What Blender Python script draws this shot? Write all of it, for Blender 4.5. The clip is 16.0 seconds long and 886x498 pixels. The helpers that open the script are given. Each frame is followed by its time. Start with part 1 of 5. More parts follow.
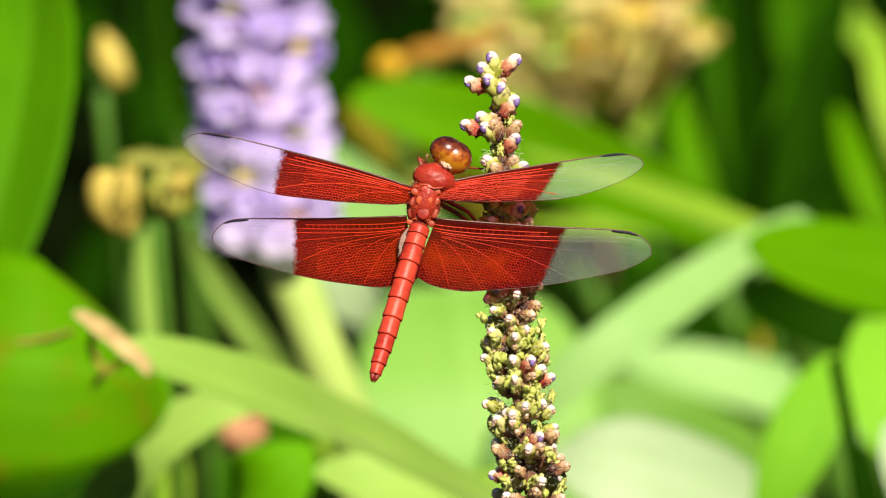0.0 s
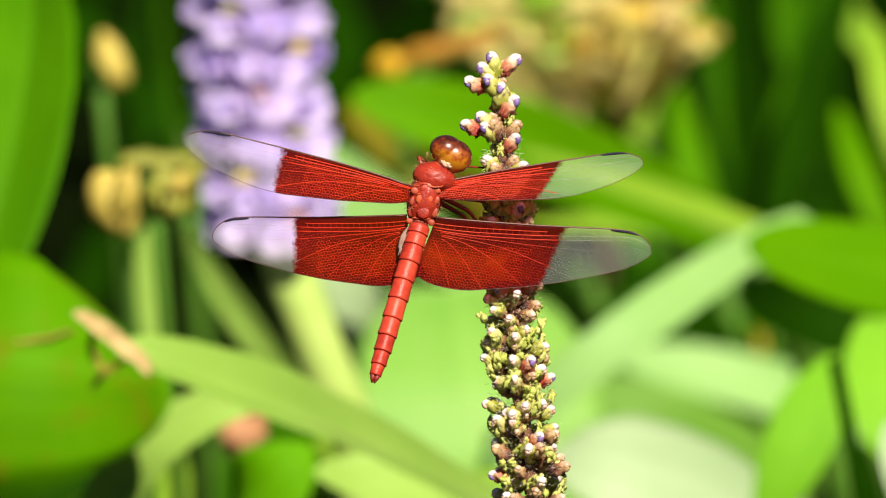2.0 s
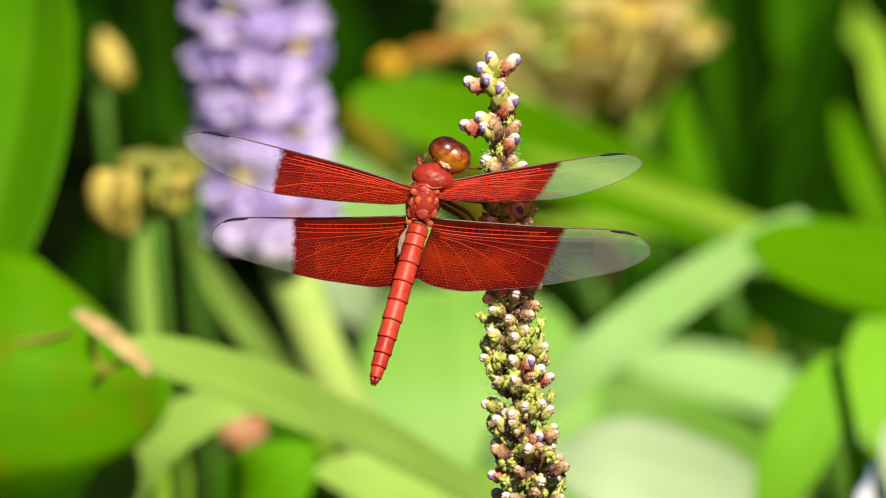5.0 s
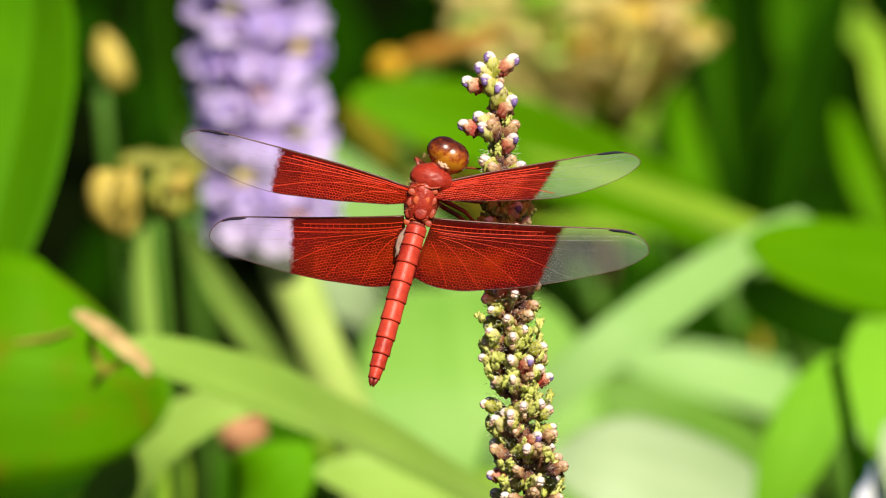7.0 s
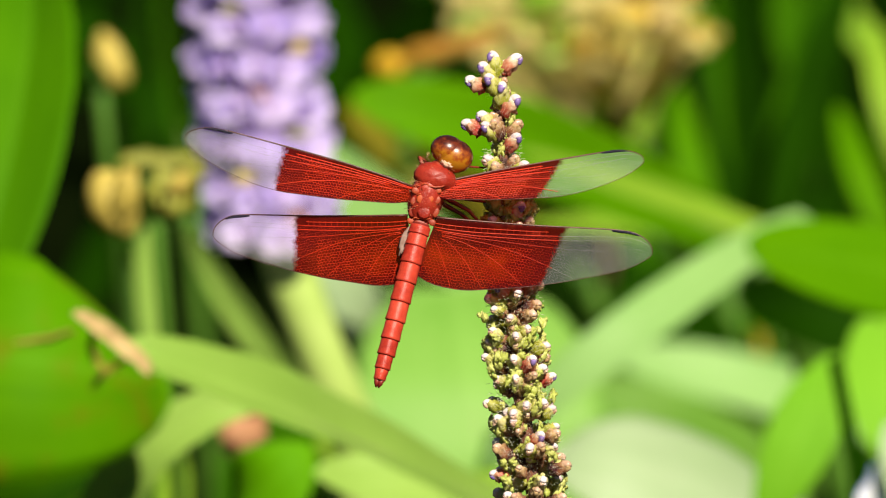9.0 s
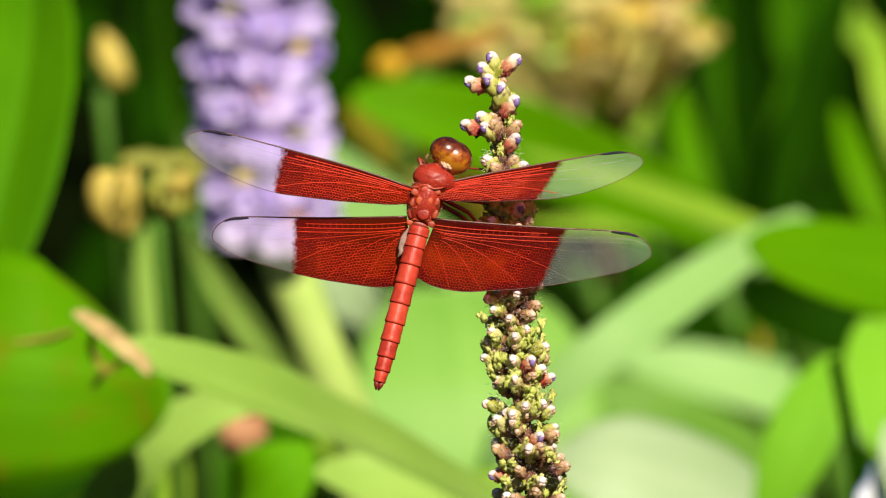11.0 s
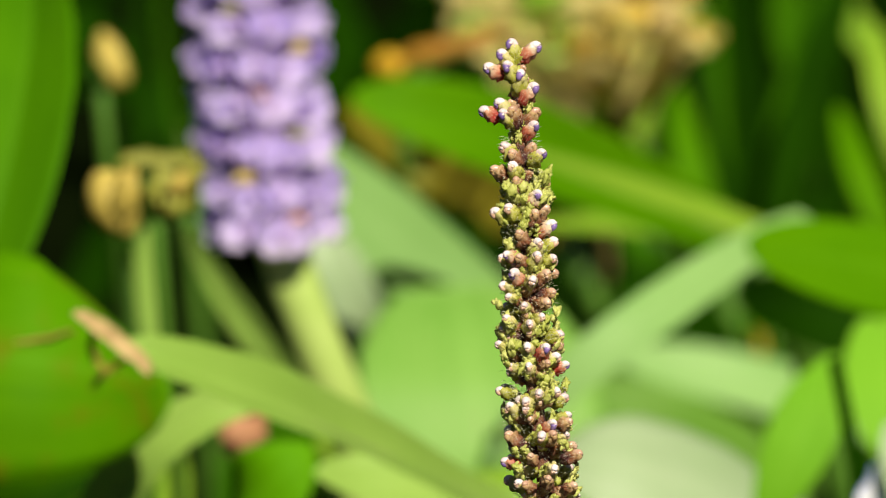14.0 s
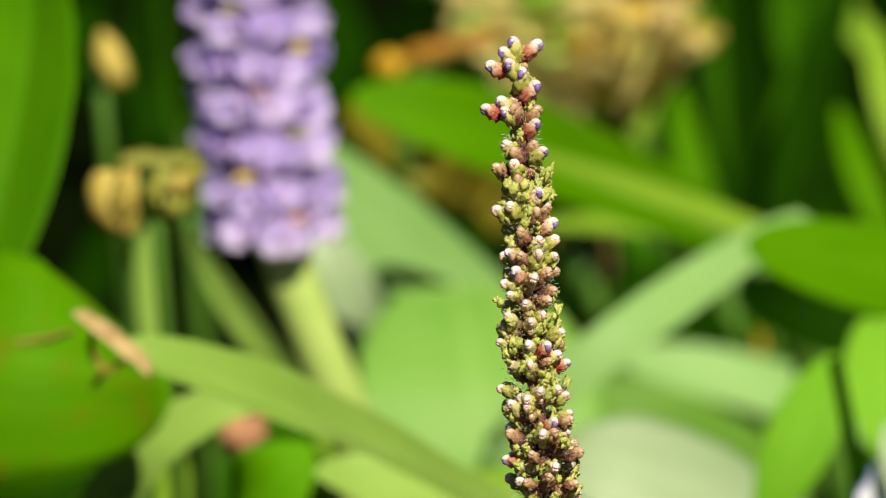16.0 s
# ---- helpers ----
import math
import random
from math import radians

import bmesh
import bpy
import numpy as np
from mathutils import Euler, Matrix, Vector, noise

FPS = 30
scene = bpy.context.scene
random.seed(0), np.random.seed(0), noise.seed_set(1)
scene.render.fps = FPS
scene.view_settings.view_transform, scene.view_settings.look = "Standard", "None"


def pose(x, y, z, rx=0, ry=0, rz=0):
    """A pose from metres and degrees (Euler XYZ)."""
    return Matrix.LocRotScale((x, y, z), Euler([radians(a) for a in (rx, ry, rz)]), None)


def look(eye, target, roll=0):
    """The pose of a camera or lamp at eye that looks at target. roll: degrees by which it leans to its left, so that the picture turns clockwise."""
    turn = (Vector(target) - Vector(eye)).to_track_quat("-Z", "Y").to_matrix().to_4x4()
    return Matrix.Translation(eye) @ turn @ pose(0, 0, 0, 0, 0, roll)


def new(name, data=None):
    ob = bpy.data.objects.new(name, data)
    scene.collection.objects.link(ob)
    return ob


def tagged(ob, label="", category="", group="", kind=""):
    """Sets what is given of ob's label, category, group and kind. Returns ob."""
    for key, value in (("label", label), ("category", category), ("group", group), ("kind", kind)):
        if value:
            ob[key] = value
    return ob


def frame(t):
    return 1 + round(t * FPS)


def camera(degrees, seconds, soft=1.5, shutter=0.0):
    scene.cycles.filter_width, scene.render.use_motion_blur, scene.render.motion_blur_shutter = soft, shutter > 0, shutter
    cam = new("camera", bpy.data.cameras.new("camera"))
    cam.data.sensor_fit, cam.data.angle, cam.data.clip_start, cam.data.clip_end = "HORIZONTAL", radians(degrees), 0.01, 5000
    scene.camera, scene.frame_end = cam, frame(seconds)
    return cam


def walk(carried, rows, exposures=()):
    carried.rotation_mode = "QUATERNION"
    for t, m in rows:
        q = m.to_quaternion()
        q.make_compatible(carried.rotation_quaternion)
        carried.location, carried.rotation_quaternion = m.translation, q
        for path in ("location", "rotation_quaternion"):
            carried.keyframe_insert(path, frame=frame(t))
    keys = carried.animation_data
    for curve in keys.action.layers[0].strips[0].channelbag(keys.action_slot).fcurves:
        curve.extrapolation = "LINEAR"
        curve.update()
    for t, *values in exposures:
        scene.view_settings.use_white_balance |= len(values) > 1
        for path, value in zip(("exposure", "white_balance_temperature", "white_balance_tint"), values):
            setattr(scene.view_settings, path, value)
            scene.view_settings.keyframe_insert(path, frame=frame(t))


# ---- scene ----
import collections

# ---- camera ----
AIM = (0.0, 0.0, 0.75)
EYE = (0, -1.45544, 1.11288)
cam = camera(4.4289, 16.0, soft=1.2, shutter=0.45)
cam.data.dof.use_dof = True
cam.data.dof.focus_distance = 1.495
cam.data.dof.aperture_fstop = 57.0
walk(cam, [(0.0, look(EYE, AIM)), (16.0, look(EYE, AIM))],
     exposures=[(0.0, 0.74, 7000, 10), (2.5, 0.73, 7000, 10), (2.6, 0.65, 7000, 10), (4.2, 0.57, 7000, 10), (11.5, 0.54, 7000, 10), (12.1, 0.55, 7000, 10), (13.3, 0.33, 7000, 10), (16.0, 0.30, 7000, 10)])

# picture axes of the fixed tripod shot, used for moving things
RIGHT, UP, AWAY = Vector((1, 0, 0)), Vector((0, 0.241922, 0.970296)), Vector((0, 0.970296, -0.241922))
U = 0.000074  # unit in which the insect and the seed spike were drawn up, in metres

# ---- light ----
SUN = Vector((0.22, -0.62, 0.75)).normalized()
world = bpy.data.worlds.new("sky")
scene.world = world
world.use_nodes = True
wn = world.node_tree
sky = wn.nodes.new("ShaderNodeTexSky")
sky.sky_type, sky.sun_disc = "NISHITA", False
sky.sun_elevation = math.asin(SUN.z)
sky.sun_rotation = math.atan2(SUN.x, SUN.y)
wn.links.new(sky.outputs[0], wn.nodes["Background"].inputs[0])
wn.nodes["Background"].inputs[1].default_value = 0.023
sun_data = bpy.data.lights.new("sun", "SUN")
sun_data.energy, sun_data.angle, sun_data.color = 5.0, radians(0.5), (1.0, 0.95, 0.84)
sun = new("sun", sun_data)
sun.matrix_world = look(SUN * 10, (0, 0, 0))


# ---- materials ----
class Mat:
    """A node material under construction."""

    def __init__(self, name):
        self.m = bpy.data.materials.new(name)
        self.m.use_nodes = True
        self.t = self.m.node_tree
        self.t.nodes.clear()
        self.out = self.add("ShaderNodeOutputMaterial")

    def add(self, kind, **values):
        n = self.t.nodes.new(kind)
        for k, v in values.items():
            n.inputs[k.replace("_", " ")].default_value = v
        return n

    def link(self, a, b):
        self.t.links.new(a, b)

    def noise(self, coord, scale, detail=4.0, rough=0.6):
        n = self.add("ShaderNodeTexNoise", Scale=scale, Detail=detail, Roughness=rough)
        self.link(coord, n.inputs["Vector"])
        return n.outputs["Fac"]

    def ramp(self, fac, stops):
        n = self.add("ShaderNodeValToRGB")
        while len(n.color_ramp.elements) < len(stops):
            n.color_ramp.elements.new(0.5)
        for e, (at, c) in zip(n.color_ramp.elements, stops):
            e.position = at
            e.color = (*c, 1) if len(c) == 3 else c
        self.link(fac, n.inputs[0])
        return n.outputs[0]

    def blend(self, fac, a, b, mode="MIX"):
        n = self.t.nodes.new("ShaderNodeMixRGB")
        n.blend_type = mode
        for s, v in ((n.inputs[0], fac), (n.inputs[1], a), (n.inputs[2], b)):
            if isinstance(v, (int, float)):
                s.default_value = v
            elif isinstance(v, tuple):
                s.default_value = (*v, 1)
            else:
                self.link(v, s)
        return n.outputs[0]

    def sums(self, op, a, b=0.0):
        n = self.t.nodes.new("ShaderNodeMath")
        n.operation = op
        for s, v in ((n.inputs[0], a), (n.inputs[1], b)):
            if isinstance(v, (int, float)):
                s.default_value = v
            else:
                self.link(v, s)
        return n.outputs[0]

    def bump(self, height, strength, distance):
        n = self.add("ShaderNodeBump", Strength=strength, Distance=distance)
        self.link(height, n.inputs["Height"])
        return n.outputs[0]

    def mix(self, fac, a, b):
        n = self.add("ShaderNodeMixShader")
        if isinstance(fac, (int, float)):
            n.inputs[0].default_value = fac
        else:
            self.link(fac, n.inputs[0])
        self.link(a, n.inputs[1])
        self.link(b, n.inputs[2])
        return n.outputs[0]

    def surface(self, color, rough, bump=None, spec=0.5, coat=0.0):
        n = self.add("ShaderNodeBsdfPrincipled", Roughness=rough)
        n.inputs["Specular IOR Level"].default_value = spec
        n.inputs["Coat Weight"].default_value = coat
        n.inputs["Coat Roughness"].default_value = 0.08
        if isinstance(color, tuple):
            n.inputs["Base Color"].default_value = (*color, 1)
        else:
            self.link(color, n.inputs["Base Color"])
        if bump is not None:
            self.link(bump, n.inputs["Normal"])
        return n.outputs[0]

    def done(self, shader):
        self.link(shader, self.out.inputs[0])
        return self.m


def coords(mt, which="Object"):
    return mt.add("ShaderNodeTexCoord").outputs[which]


def leaf_material(name, dark, light, through_color, rough=0.34, share=0.32, spec=0.5, rib=0.15, scorch=0.0):
    """A waxy leaf with parallel veins, blotches, a pale rib and light shining through."""
    mt = Mat(name)
    uv = coords(mt, "UV")
    ob = coords(mt)
    sep = mt.add("ShaderNodeSeparateXYZ")
    mt.link(uv, sep.inputs[0])
    across = mt.sums("ABSOLUTE", mt.sums("SUBTRACT", sep.outputs[0], 0.5))
    info = mt.add("ShaderNodeObjectInfo")
    blotch = mt.noise(ob, 28.0, 4.0, 0.55)
    fine = mt.noise(ob, 900.0, 3.0)
    long = mt.add("ShaderNodeMapping")
    long.inputs["Scale"].default_value = (7.0, 0.9, 1.0)
    mt.link(uv, long.inputs["Vector"])
    streak = mt.noise(long.outputs[0], 1.7, 3.0)
    tone = mt.sums("ADD", mt.sums("MULTIPLY", blotch, 0.5), mt.sums("MULTIPLY", streak, 0.5))
    base = mt.ramp(mt.sums("ADD", tone, mt.sums("MULTIPLY", info.outputs["Random"], 0.2)), [(0.34, dark), (0.78, light)])
    wave = mt.add("ShaderNodeTexWave", Scale=14.0, Distortion=0.6)
    mt.link(uv, wave.inputs["Vector"])
    veins = mt.blend(mt.sums("MULTIPLY", wave.outputs["Fac"], 0.22), base, light)
    ribbed = mt.blend(mt.sums("MULTIPLY", mt.ramp(across, [(0.0, (1, 1, 1)), (0.035, (0, 0, 0))]), rib), veins,
                      tuple(min(1.0, c * 1.7 + 0.03) for c in light))
    spots = mt.ramp(mt.noise(ob, 140.0, 2.0), [(0.70, (0, 0, 0)), (0.78, (1, 1, 1))])
    color = mt.blend(mt.sums("MULTIPLY", spots, 0.35), ribbed, (0.22, 0.17, 0.04))
    if scorch:
        burnt = mt.ramp(mt.noise(ob, 75.0, 4.0, 0.7), [(0.55, (0, 0, 0)), (0.68, (1, 1, 1))])
        color = mt.blend(mt.sums("MULTIPLY", burnt, scorch), color, (0.20, 0.17, 0.006))
    relief = mt.bump(mt.sums("ADD", mt.sums("MULTIPLY", wave.outputs["Fac"], 0.7), fine), 0.25, 0.0006)
    top = mt.surface(color, rough, relief, spec)
    lit = mt.add("ShaderNodeBsdfTranslucent")
    mt.link(mt.blend(0.6, color, through_color), lit.inputs[0])
    return mt.done(mt.mix(share, top, lit.outputs[0]))


LEAF_BRIGHT = leaf_material("leaf_bright", (0.06, 0.25, 0.002), (0.13, 0.38, 0.003), (0.25, 0.54, 0.002), rough=0.6, spec=0.08)
LEAF_SPRING = leaf_material("leaf_spring", (0.125, 0.38, 0.010), (0.22, 0.51, 0.035), (0.30, 0.60, 0.02), rough=0.55, spec=0.1)
LEAF_GRASS = leaf_material("leaf_grass", (0.0472, 0.195, 0.001), (0.1121, 0.32, 0.002), (0.2006, 0.46, 0.002), rough=0.6, spec=0.06)
LEAF_MEADOW = leaf_material("leaf_meadow", (0.02832, 0.135, 0.001), (0.0767, 0.25, 0.002), (0.1416, 0.38, 0.002), rough=0.6, spec=0.06)
LEAF_SCORCHED = leaf_material("leaf_scorched", (0.0472, 0.205, 0.001), (0.1121, 0.33, 0.002), (0.1888, 0.46, 0.002), rough=0.6, spec=0.06, scorch=0.6)
# these two greens hold the background's shade in their base colour
LEAF_DEEP_SHADE = leaf_material("leaf_deep_shade", (0.004, 0.024, 0.0002), (0.012, 0.058, 0.0005), (0.03, 0.13, 0.001), rough=0.65, share=0.2, spec=0.015)
LEAF_MID_SHADE = leaf_material("leaf_mid_shade", (0.015, 0.080, 0.001), (0.042, 0.15, 0.0012), (0.085, 0.25, 0.002), rough=0.6, share=0.25, spec=0.03)
LEAF_TAWNY = leaf_material("leaf_tawny", (0.07, 0.085, 0.004), (0.24, 0.20, 0.015), (0.25, 0.22, 0.01), rough=0.65, spec=0.05, scorch=0.6)
LEAF_PALE = leaf_material("leaf_pale", (0.21, 0.39, 0.045), (0.36, 0.56, 0.11), (0.42, 0.64, 0.06), rough=0.55, spec=0.3)
# whitish base colour stands in for the gloss of sun and sky
LEAF_SHEEN = leaf_material("leaf_sheen", (0.27, 0.45, 0.17), (0.46, 0.58, 0.35), (0.38, 0.54, 0.25), rough=0.42, spec=0.5)
LEAF_SILK = leaf_material("leaf_silk", (0.159, 0.40, 0.045), (0.265, 0.50, 0.10), (0.2862, 0.56, 0.05), rough=0.5, spec=0.3)
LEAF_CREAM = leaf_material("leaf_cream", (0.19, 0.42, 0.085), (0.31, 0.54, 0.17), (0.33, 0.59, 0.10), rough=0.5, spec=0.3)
LEAF_FRESH = leaf_material("leaf_fresh", (0.092, 0.28, 0.02), (0.184, 0.38, 0.05), (0.253, 0.50, 0.03), rough=0.5, spec=0.2)
LEAF_LIME = leaf_material("leaf_lime", (0.16, 0.35, 0.012), (0.27, 0.46, 0.035), (0.36, 0.58, 0.02), rough=0.55, spec=0.2)


def plain(name, dark, light, scale, rough, relief=0.3, depth=0.0004, spec=0.5, thru=0.0, coat=0.0):
    """A surface with two tones at two scales and a fine relief."""
    mt = Mat(name)
    ob = coords(mt)
    info = mt.add("ShaderNodeObjectInfo")
    big, small = mt.noise(ob, scale, 3.0), mt.noise(ob, scale * 9, 3.0)
    f = mt.sums("ADD", mt.sums("ADD", mt.sums("MULTIPLY", big, 0.55), mt.sums("MULTIPLY", small, 0.3)),
                mt.sums("MULTIPLY", info.outputs["Random"], 0.2))
    color = mt.ramp(f, [(0.3, dark), (0.72, light)])
    s = mt.surface(color, rough, mt.bump(small, relief, min(depth, 0.03 / scale)), spec, coat)
    if thru:
        lit = mt.add("ShaderNodeBsdfTranslucent")
        mt.link(color, lit.inputs[0])
        s = mt.mix(thru, s, lit.outputs[0])
    return mt.done(s)


STALK = plain("stalk_pale_green", (0.16, 0.28, 0.05), (0.30, 0.42, 0.10), 60, 0.45, thru=0.2)
STALK_YELLOW = plain("stalk_yellow_green", (0.30, 0.47, 0.07), (0.47, 0.62, 0.17), 50, 0.45, thru=0.1)
STALK_GREEN = plain("stalk_green", (0.05, 0.14, 0.012), (0.10, 0.24, 0.025), 50, 0.45)
DRY = plain("dry_leaf_brown", (0.34, 0.21, 0.07), (0.66, 0.50, 0.24), 90, 0.75, 0.5)
SHRED = plain("torn_yellow_brown", (0.34, 0.27, 0.03), (0.60, 0.46, 0.09), 200, 0.7, 0.5, thru=0.2)
TAN = plain("withered_tan", (0.66, 0.53, 0.14), (0.92, 0.82, 0.32), 120, 0.75, 0.5, thru=0.25)
YELLOWED = plain("withered_yellow", (0.34, 0.24, 0.025), (0.66, 0.52, 0.11), 120, 0.65, 0.4, thru=0.2)
AMBER = plain("withered_amber", (0.52, 0.27, 0.01), (0.80, 0.50, 0.02), 120, 0.65, 0.4, thru=0.25)
BROWNED = plain("withered_brown", (0.24, 0.10, 0.008), (0.42, 0.20, 0.015), 110, 0.65, 0.4, thru=0.1)
OLIVE = plain("withered_olive", (0.16, 0.17, 0.015), (0.36, 0.36, 0.05), 110, 0.65, 0.4, thru=0.1)
PINKISH = plain("withered_pink_brown", (0.27, 0.11, 0.045), (0.43, 0.21, 0.10), 90, 0.7, 0.4)
# mud colour taken far below real mud to hold the shade between plants
MUD = plain("shade_dark_mud", (0.0012, 0.0028, 0.0006), (0.004, 0.0075, 0.0015), 14, 1.0, 0.6, 0.004, spec=0.0)
PETAL = plain("petal_lavender", (0.60, 0.47, 0.92), (0.90, 0.80, 1.0), 160, 0.5, 0.3, thru=0.5)
PETAL_DARK = plain("petal_violet_throat", (0.40, 0.28, 0.56), (0.62, 0.46, 0.74), 160, 0.6, 0.3, thru=0.2)
CHITIN = plain("red_chitin", (0.20, 0.008, 0.004), (0.48, 0.045, 0.022), 500, 0.42, 1.0, 0.0004, spec=0.45)
CHITIN_DARK = plain("maroon_chitin", (0.10, 0.006, 0.004), (0.30, 0.02, 0.012), 1300, 0.5, 0.9, 0.0003)
CHITIN_DULL = plain("dull_red_chitin", (0.20, 0.012, 0.006), (0.46, 0.075, 0.025), 1400, 0.5, 1.0, 0.0003)
ABDOMEN = plain("abdomen_red", (0.26, 0.008, 0.005), (0.66, 0.070, 0.036), 600, 0.42, 1.0, 0.0004, spec=0.42)
JOINT = plain("dark_joint", (0.13, 0.012, 0.008), (0.24, 0.024, 0.014), 600, 0.5)
LEG = plain("leg_red_brown", (0.18, 0.02, 0.012), (0.36, 0.05, 0.025), 800, 0.45)
VEIN = plain("vein_red", (0.46, 0.012, 0.004), (0.72, 0.045, 0.010), 700, 0.45, spec=0.25)
VEIN_DARK = plain("vein_dark", (0.05, 0.015, 0.012), (0.14, 0.04, 0.03), 700, 0.4)
STIGMA = plain("stigma_black", (0.008, 0.008, 0.014), (0.03, 0.025, 0.05), 900, 0.75, spec=0.15)


def bud_material(name, low, mid, high):
    """A downy spent floret: colour runs from its foot to its mouth, with speckles and down."""
    mt = Mat(name)
    ob = coords(mt)
    sep = mt.add("ShaderNodeSeparateXYZ")
    mt.link(ob, sep.inputs[0])
    info = mt.add("ShaderNodeObjectInfo")
    rise = mt.sums("MULTIPLY", sep.outputs[2], 1 / (27 * U))
    mixed = mt.sums("ADD", rise, mt.sums("MULTIPLY", mt.sums("SUBTRACT", mt.noise(ob, 1500, 3.0), 0.5), 0.9))
    mixed = mt.sums("ADD", mixed, mt.sums("MULTIPLY", mt.sums("SUBTRACT", info.outputs["Random"], 0.5), 0.5))
    color = mt.ramp(mixed, [(0.05, low), (0.45, mid), (0.95, high)])
    stretch = mt.add("ShaderNodeMapping")
    stretch.inputs["Scale"].default_value = (1.0, 1.0, 0.14)
    mt.link(ob, stretch.inputs["Vector"])
    fine = mt.noise(stretch.outputs[0], 9000, 3.0)
    color = mt.blend(mt.ramp(fine, [(0.52, (0, 0, 0)), (0.68, (0.55, 0.55, 0.55))]), color, (0.88, 0.84, 0.66))
    s = mt.surface(color, 0.5, mt.bump(fine, 0.7, 0.00002), 0.4)
    lit = mt.add("ShaderNodeBsdfTranslucent")
    mt.link(color, lit.inputs[0])
    return mt.done(mt.mix(0.45, s, lit.outputs[0]))


BUD_GREEN = bud_material("bud_green", (0.36, 0.37, 0.025), (0.58, 0.58, 0.09), (0.80, 0.72, 0.34))
BUD_BROWN = bud_material("bud_red_brown", (0.10, 0.022, 0.03), (0.34, 0.12, 0.05), (0.64, 0.43, 0.20))
BUD_PINK = bud_material("bud_pink", (0.56, 0.06, 0.04), (0.72, 0.28, 0.15), (0.86, 0.74, 0.52))
CURL = plain("curl_pale", (0.50, 0.36, 0.36), (0.92, 0.84, 0.84), 2200, 0.26, 0.4, 0.0001, spec=0.7)
CURL_VIOLET = plain("curl_violet", (0.06, 0.03, 0.16), (0.30, 0.20, 0.48), 1500, 0.4)
CURL_TAN = plain("curl_tan", (0.34, 0.16, 0.10), (0.74, 0.52, 0.38), 1500, 0.3, 0.4, 0.0001, spec=0.7)
BRACT = plain("bract_green", (0.48, 0.56, 0.07), (0.85, 0.86, 0.32), 1200, 0.45, 1.0, 0.0003, thru=0.42)
HAIR = plain("pale_hair", (0.5, 0.5, 0.35), (0.8, 0.8, 0.6), 900, 0.6)
HAIR_RUSTY = plain("rusty_hair", (0.34, 0.10, 0.05), (0.62, 0.34, 0.2), 900, 0.6)
MOTH_WHITE = plain("wing_scale_white", (0.74, 0.78, 0.88), (0.93, 0.94, 0.97), 500, 0.6, thru=0.25)
MOTH_BLUE = plain("wing_scale_blue", (0.10, 0.16, 0.62), (0.24, 0.34, 0.8), 500, 0.5)


def eye_material():
    mt = Mat("eye_amber")
    ob = coords(mt)
    sep = mt.add("ShaderNodeSeparateXYZ")
    mt.link(ob, sep.inputs[0])
    up = mt.sums("ADD", mt.sums("SUBTRACT", mt.sums("MULTIPLY", sep.outputs[1], 210.0), mt.sums("MULTIPLY", sep.outputs[2], 150.0)), mt.sums("SUBTRACT", mt.sums("MULTIPLY", mt.noise(ob, 1300, 4.0), 1.2), 0.3))
    color = mt.ramp(up, [(0.0, (0.40, 0.15, 0.010)), (0.16, (0.30, 0.07, 0.008)), (0.38, (0.13, 0.020, 0.006)), (0.62, (0.035, 0.005, 0.004))])
    cells = mt.add("ShaderNodeTexVoronoi", Scale=9000.0)
    mt.link(ob, cells.inputs["Vector"])
    return mt.done(mt.surface(color, 0.3, mt.bump(cells.outputs["Distance"], 0.12, 0.00003), 0.5, 0.25))


EYE_MAT = eye_material()
MEMBRANULE = plain("pale_skin", (0.30, 0.14, 0.10), (0.62, 0.45, 0.38), 1200, 0.4, 0.5, 0.0002, thru=0.4)
ORANGE_PLATE = plain("orange_plate", (0.34, 0.035, 0.010), (0.56, 0.11, 0.035), 900, 0.45, 0.8, 0.0003, spec=0.3)
CROWN = plain("crown_pale", (0.50, 0.20, 0.12), (0.80, 0.58, 0.42), 1500, 0.4, 0.6, 0.0002)


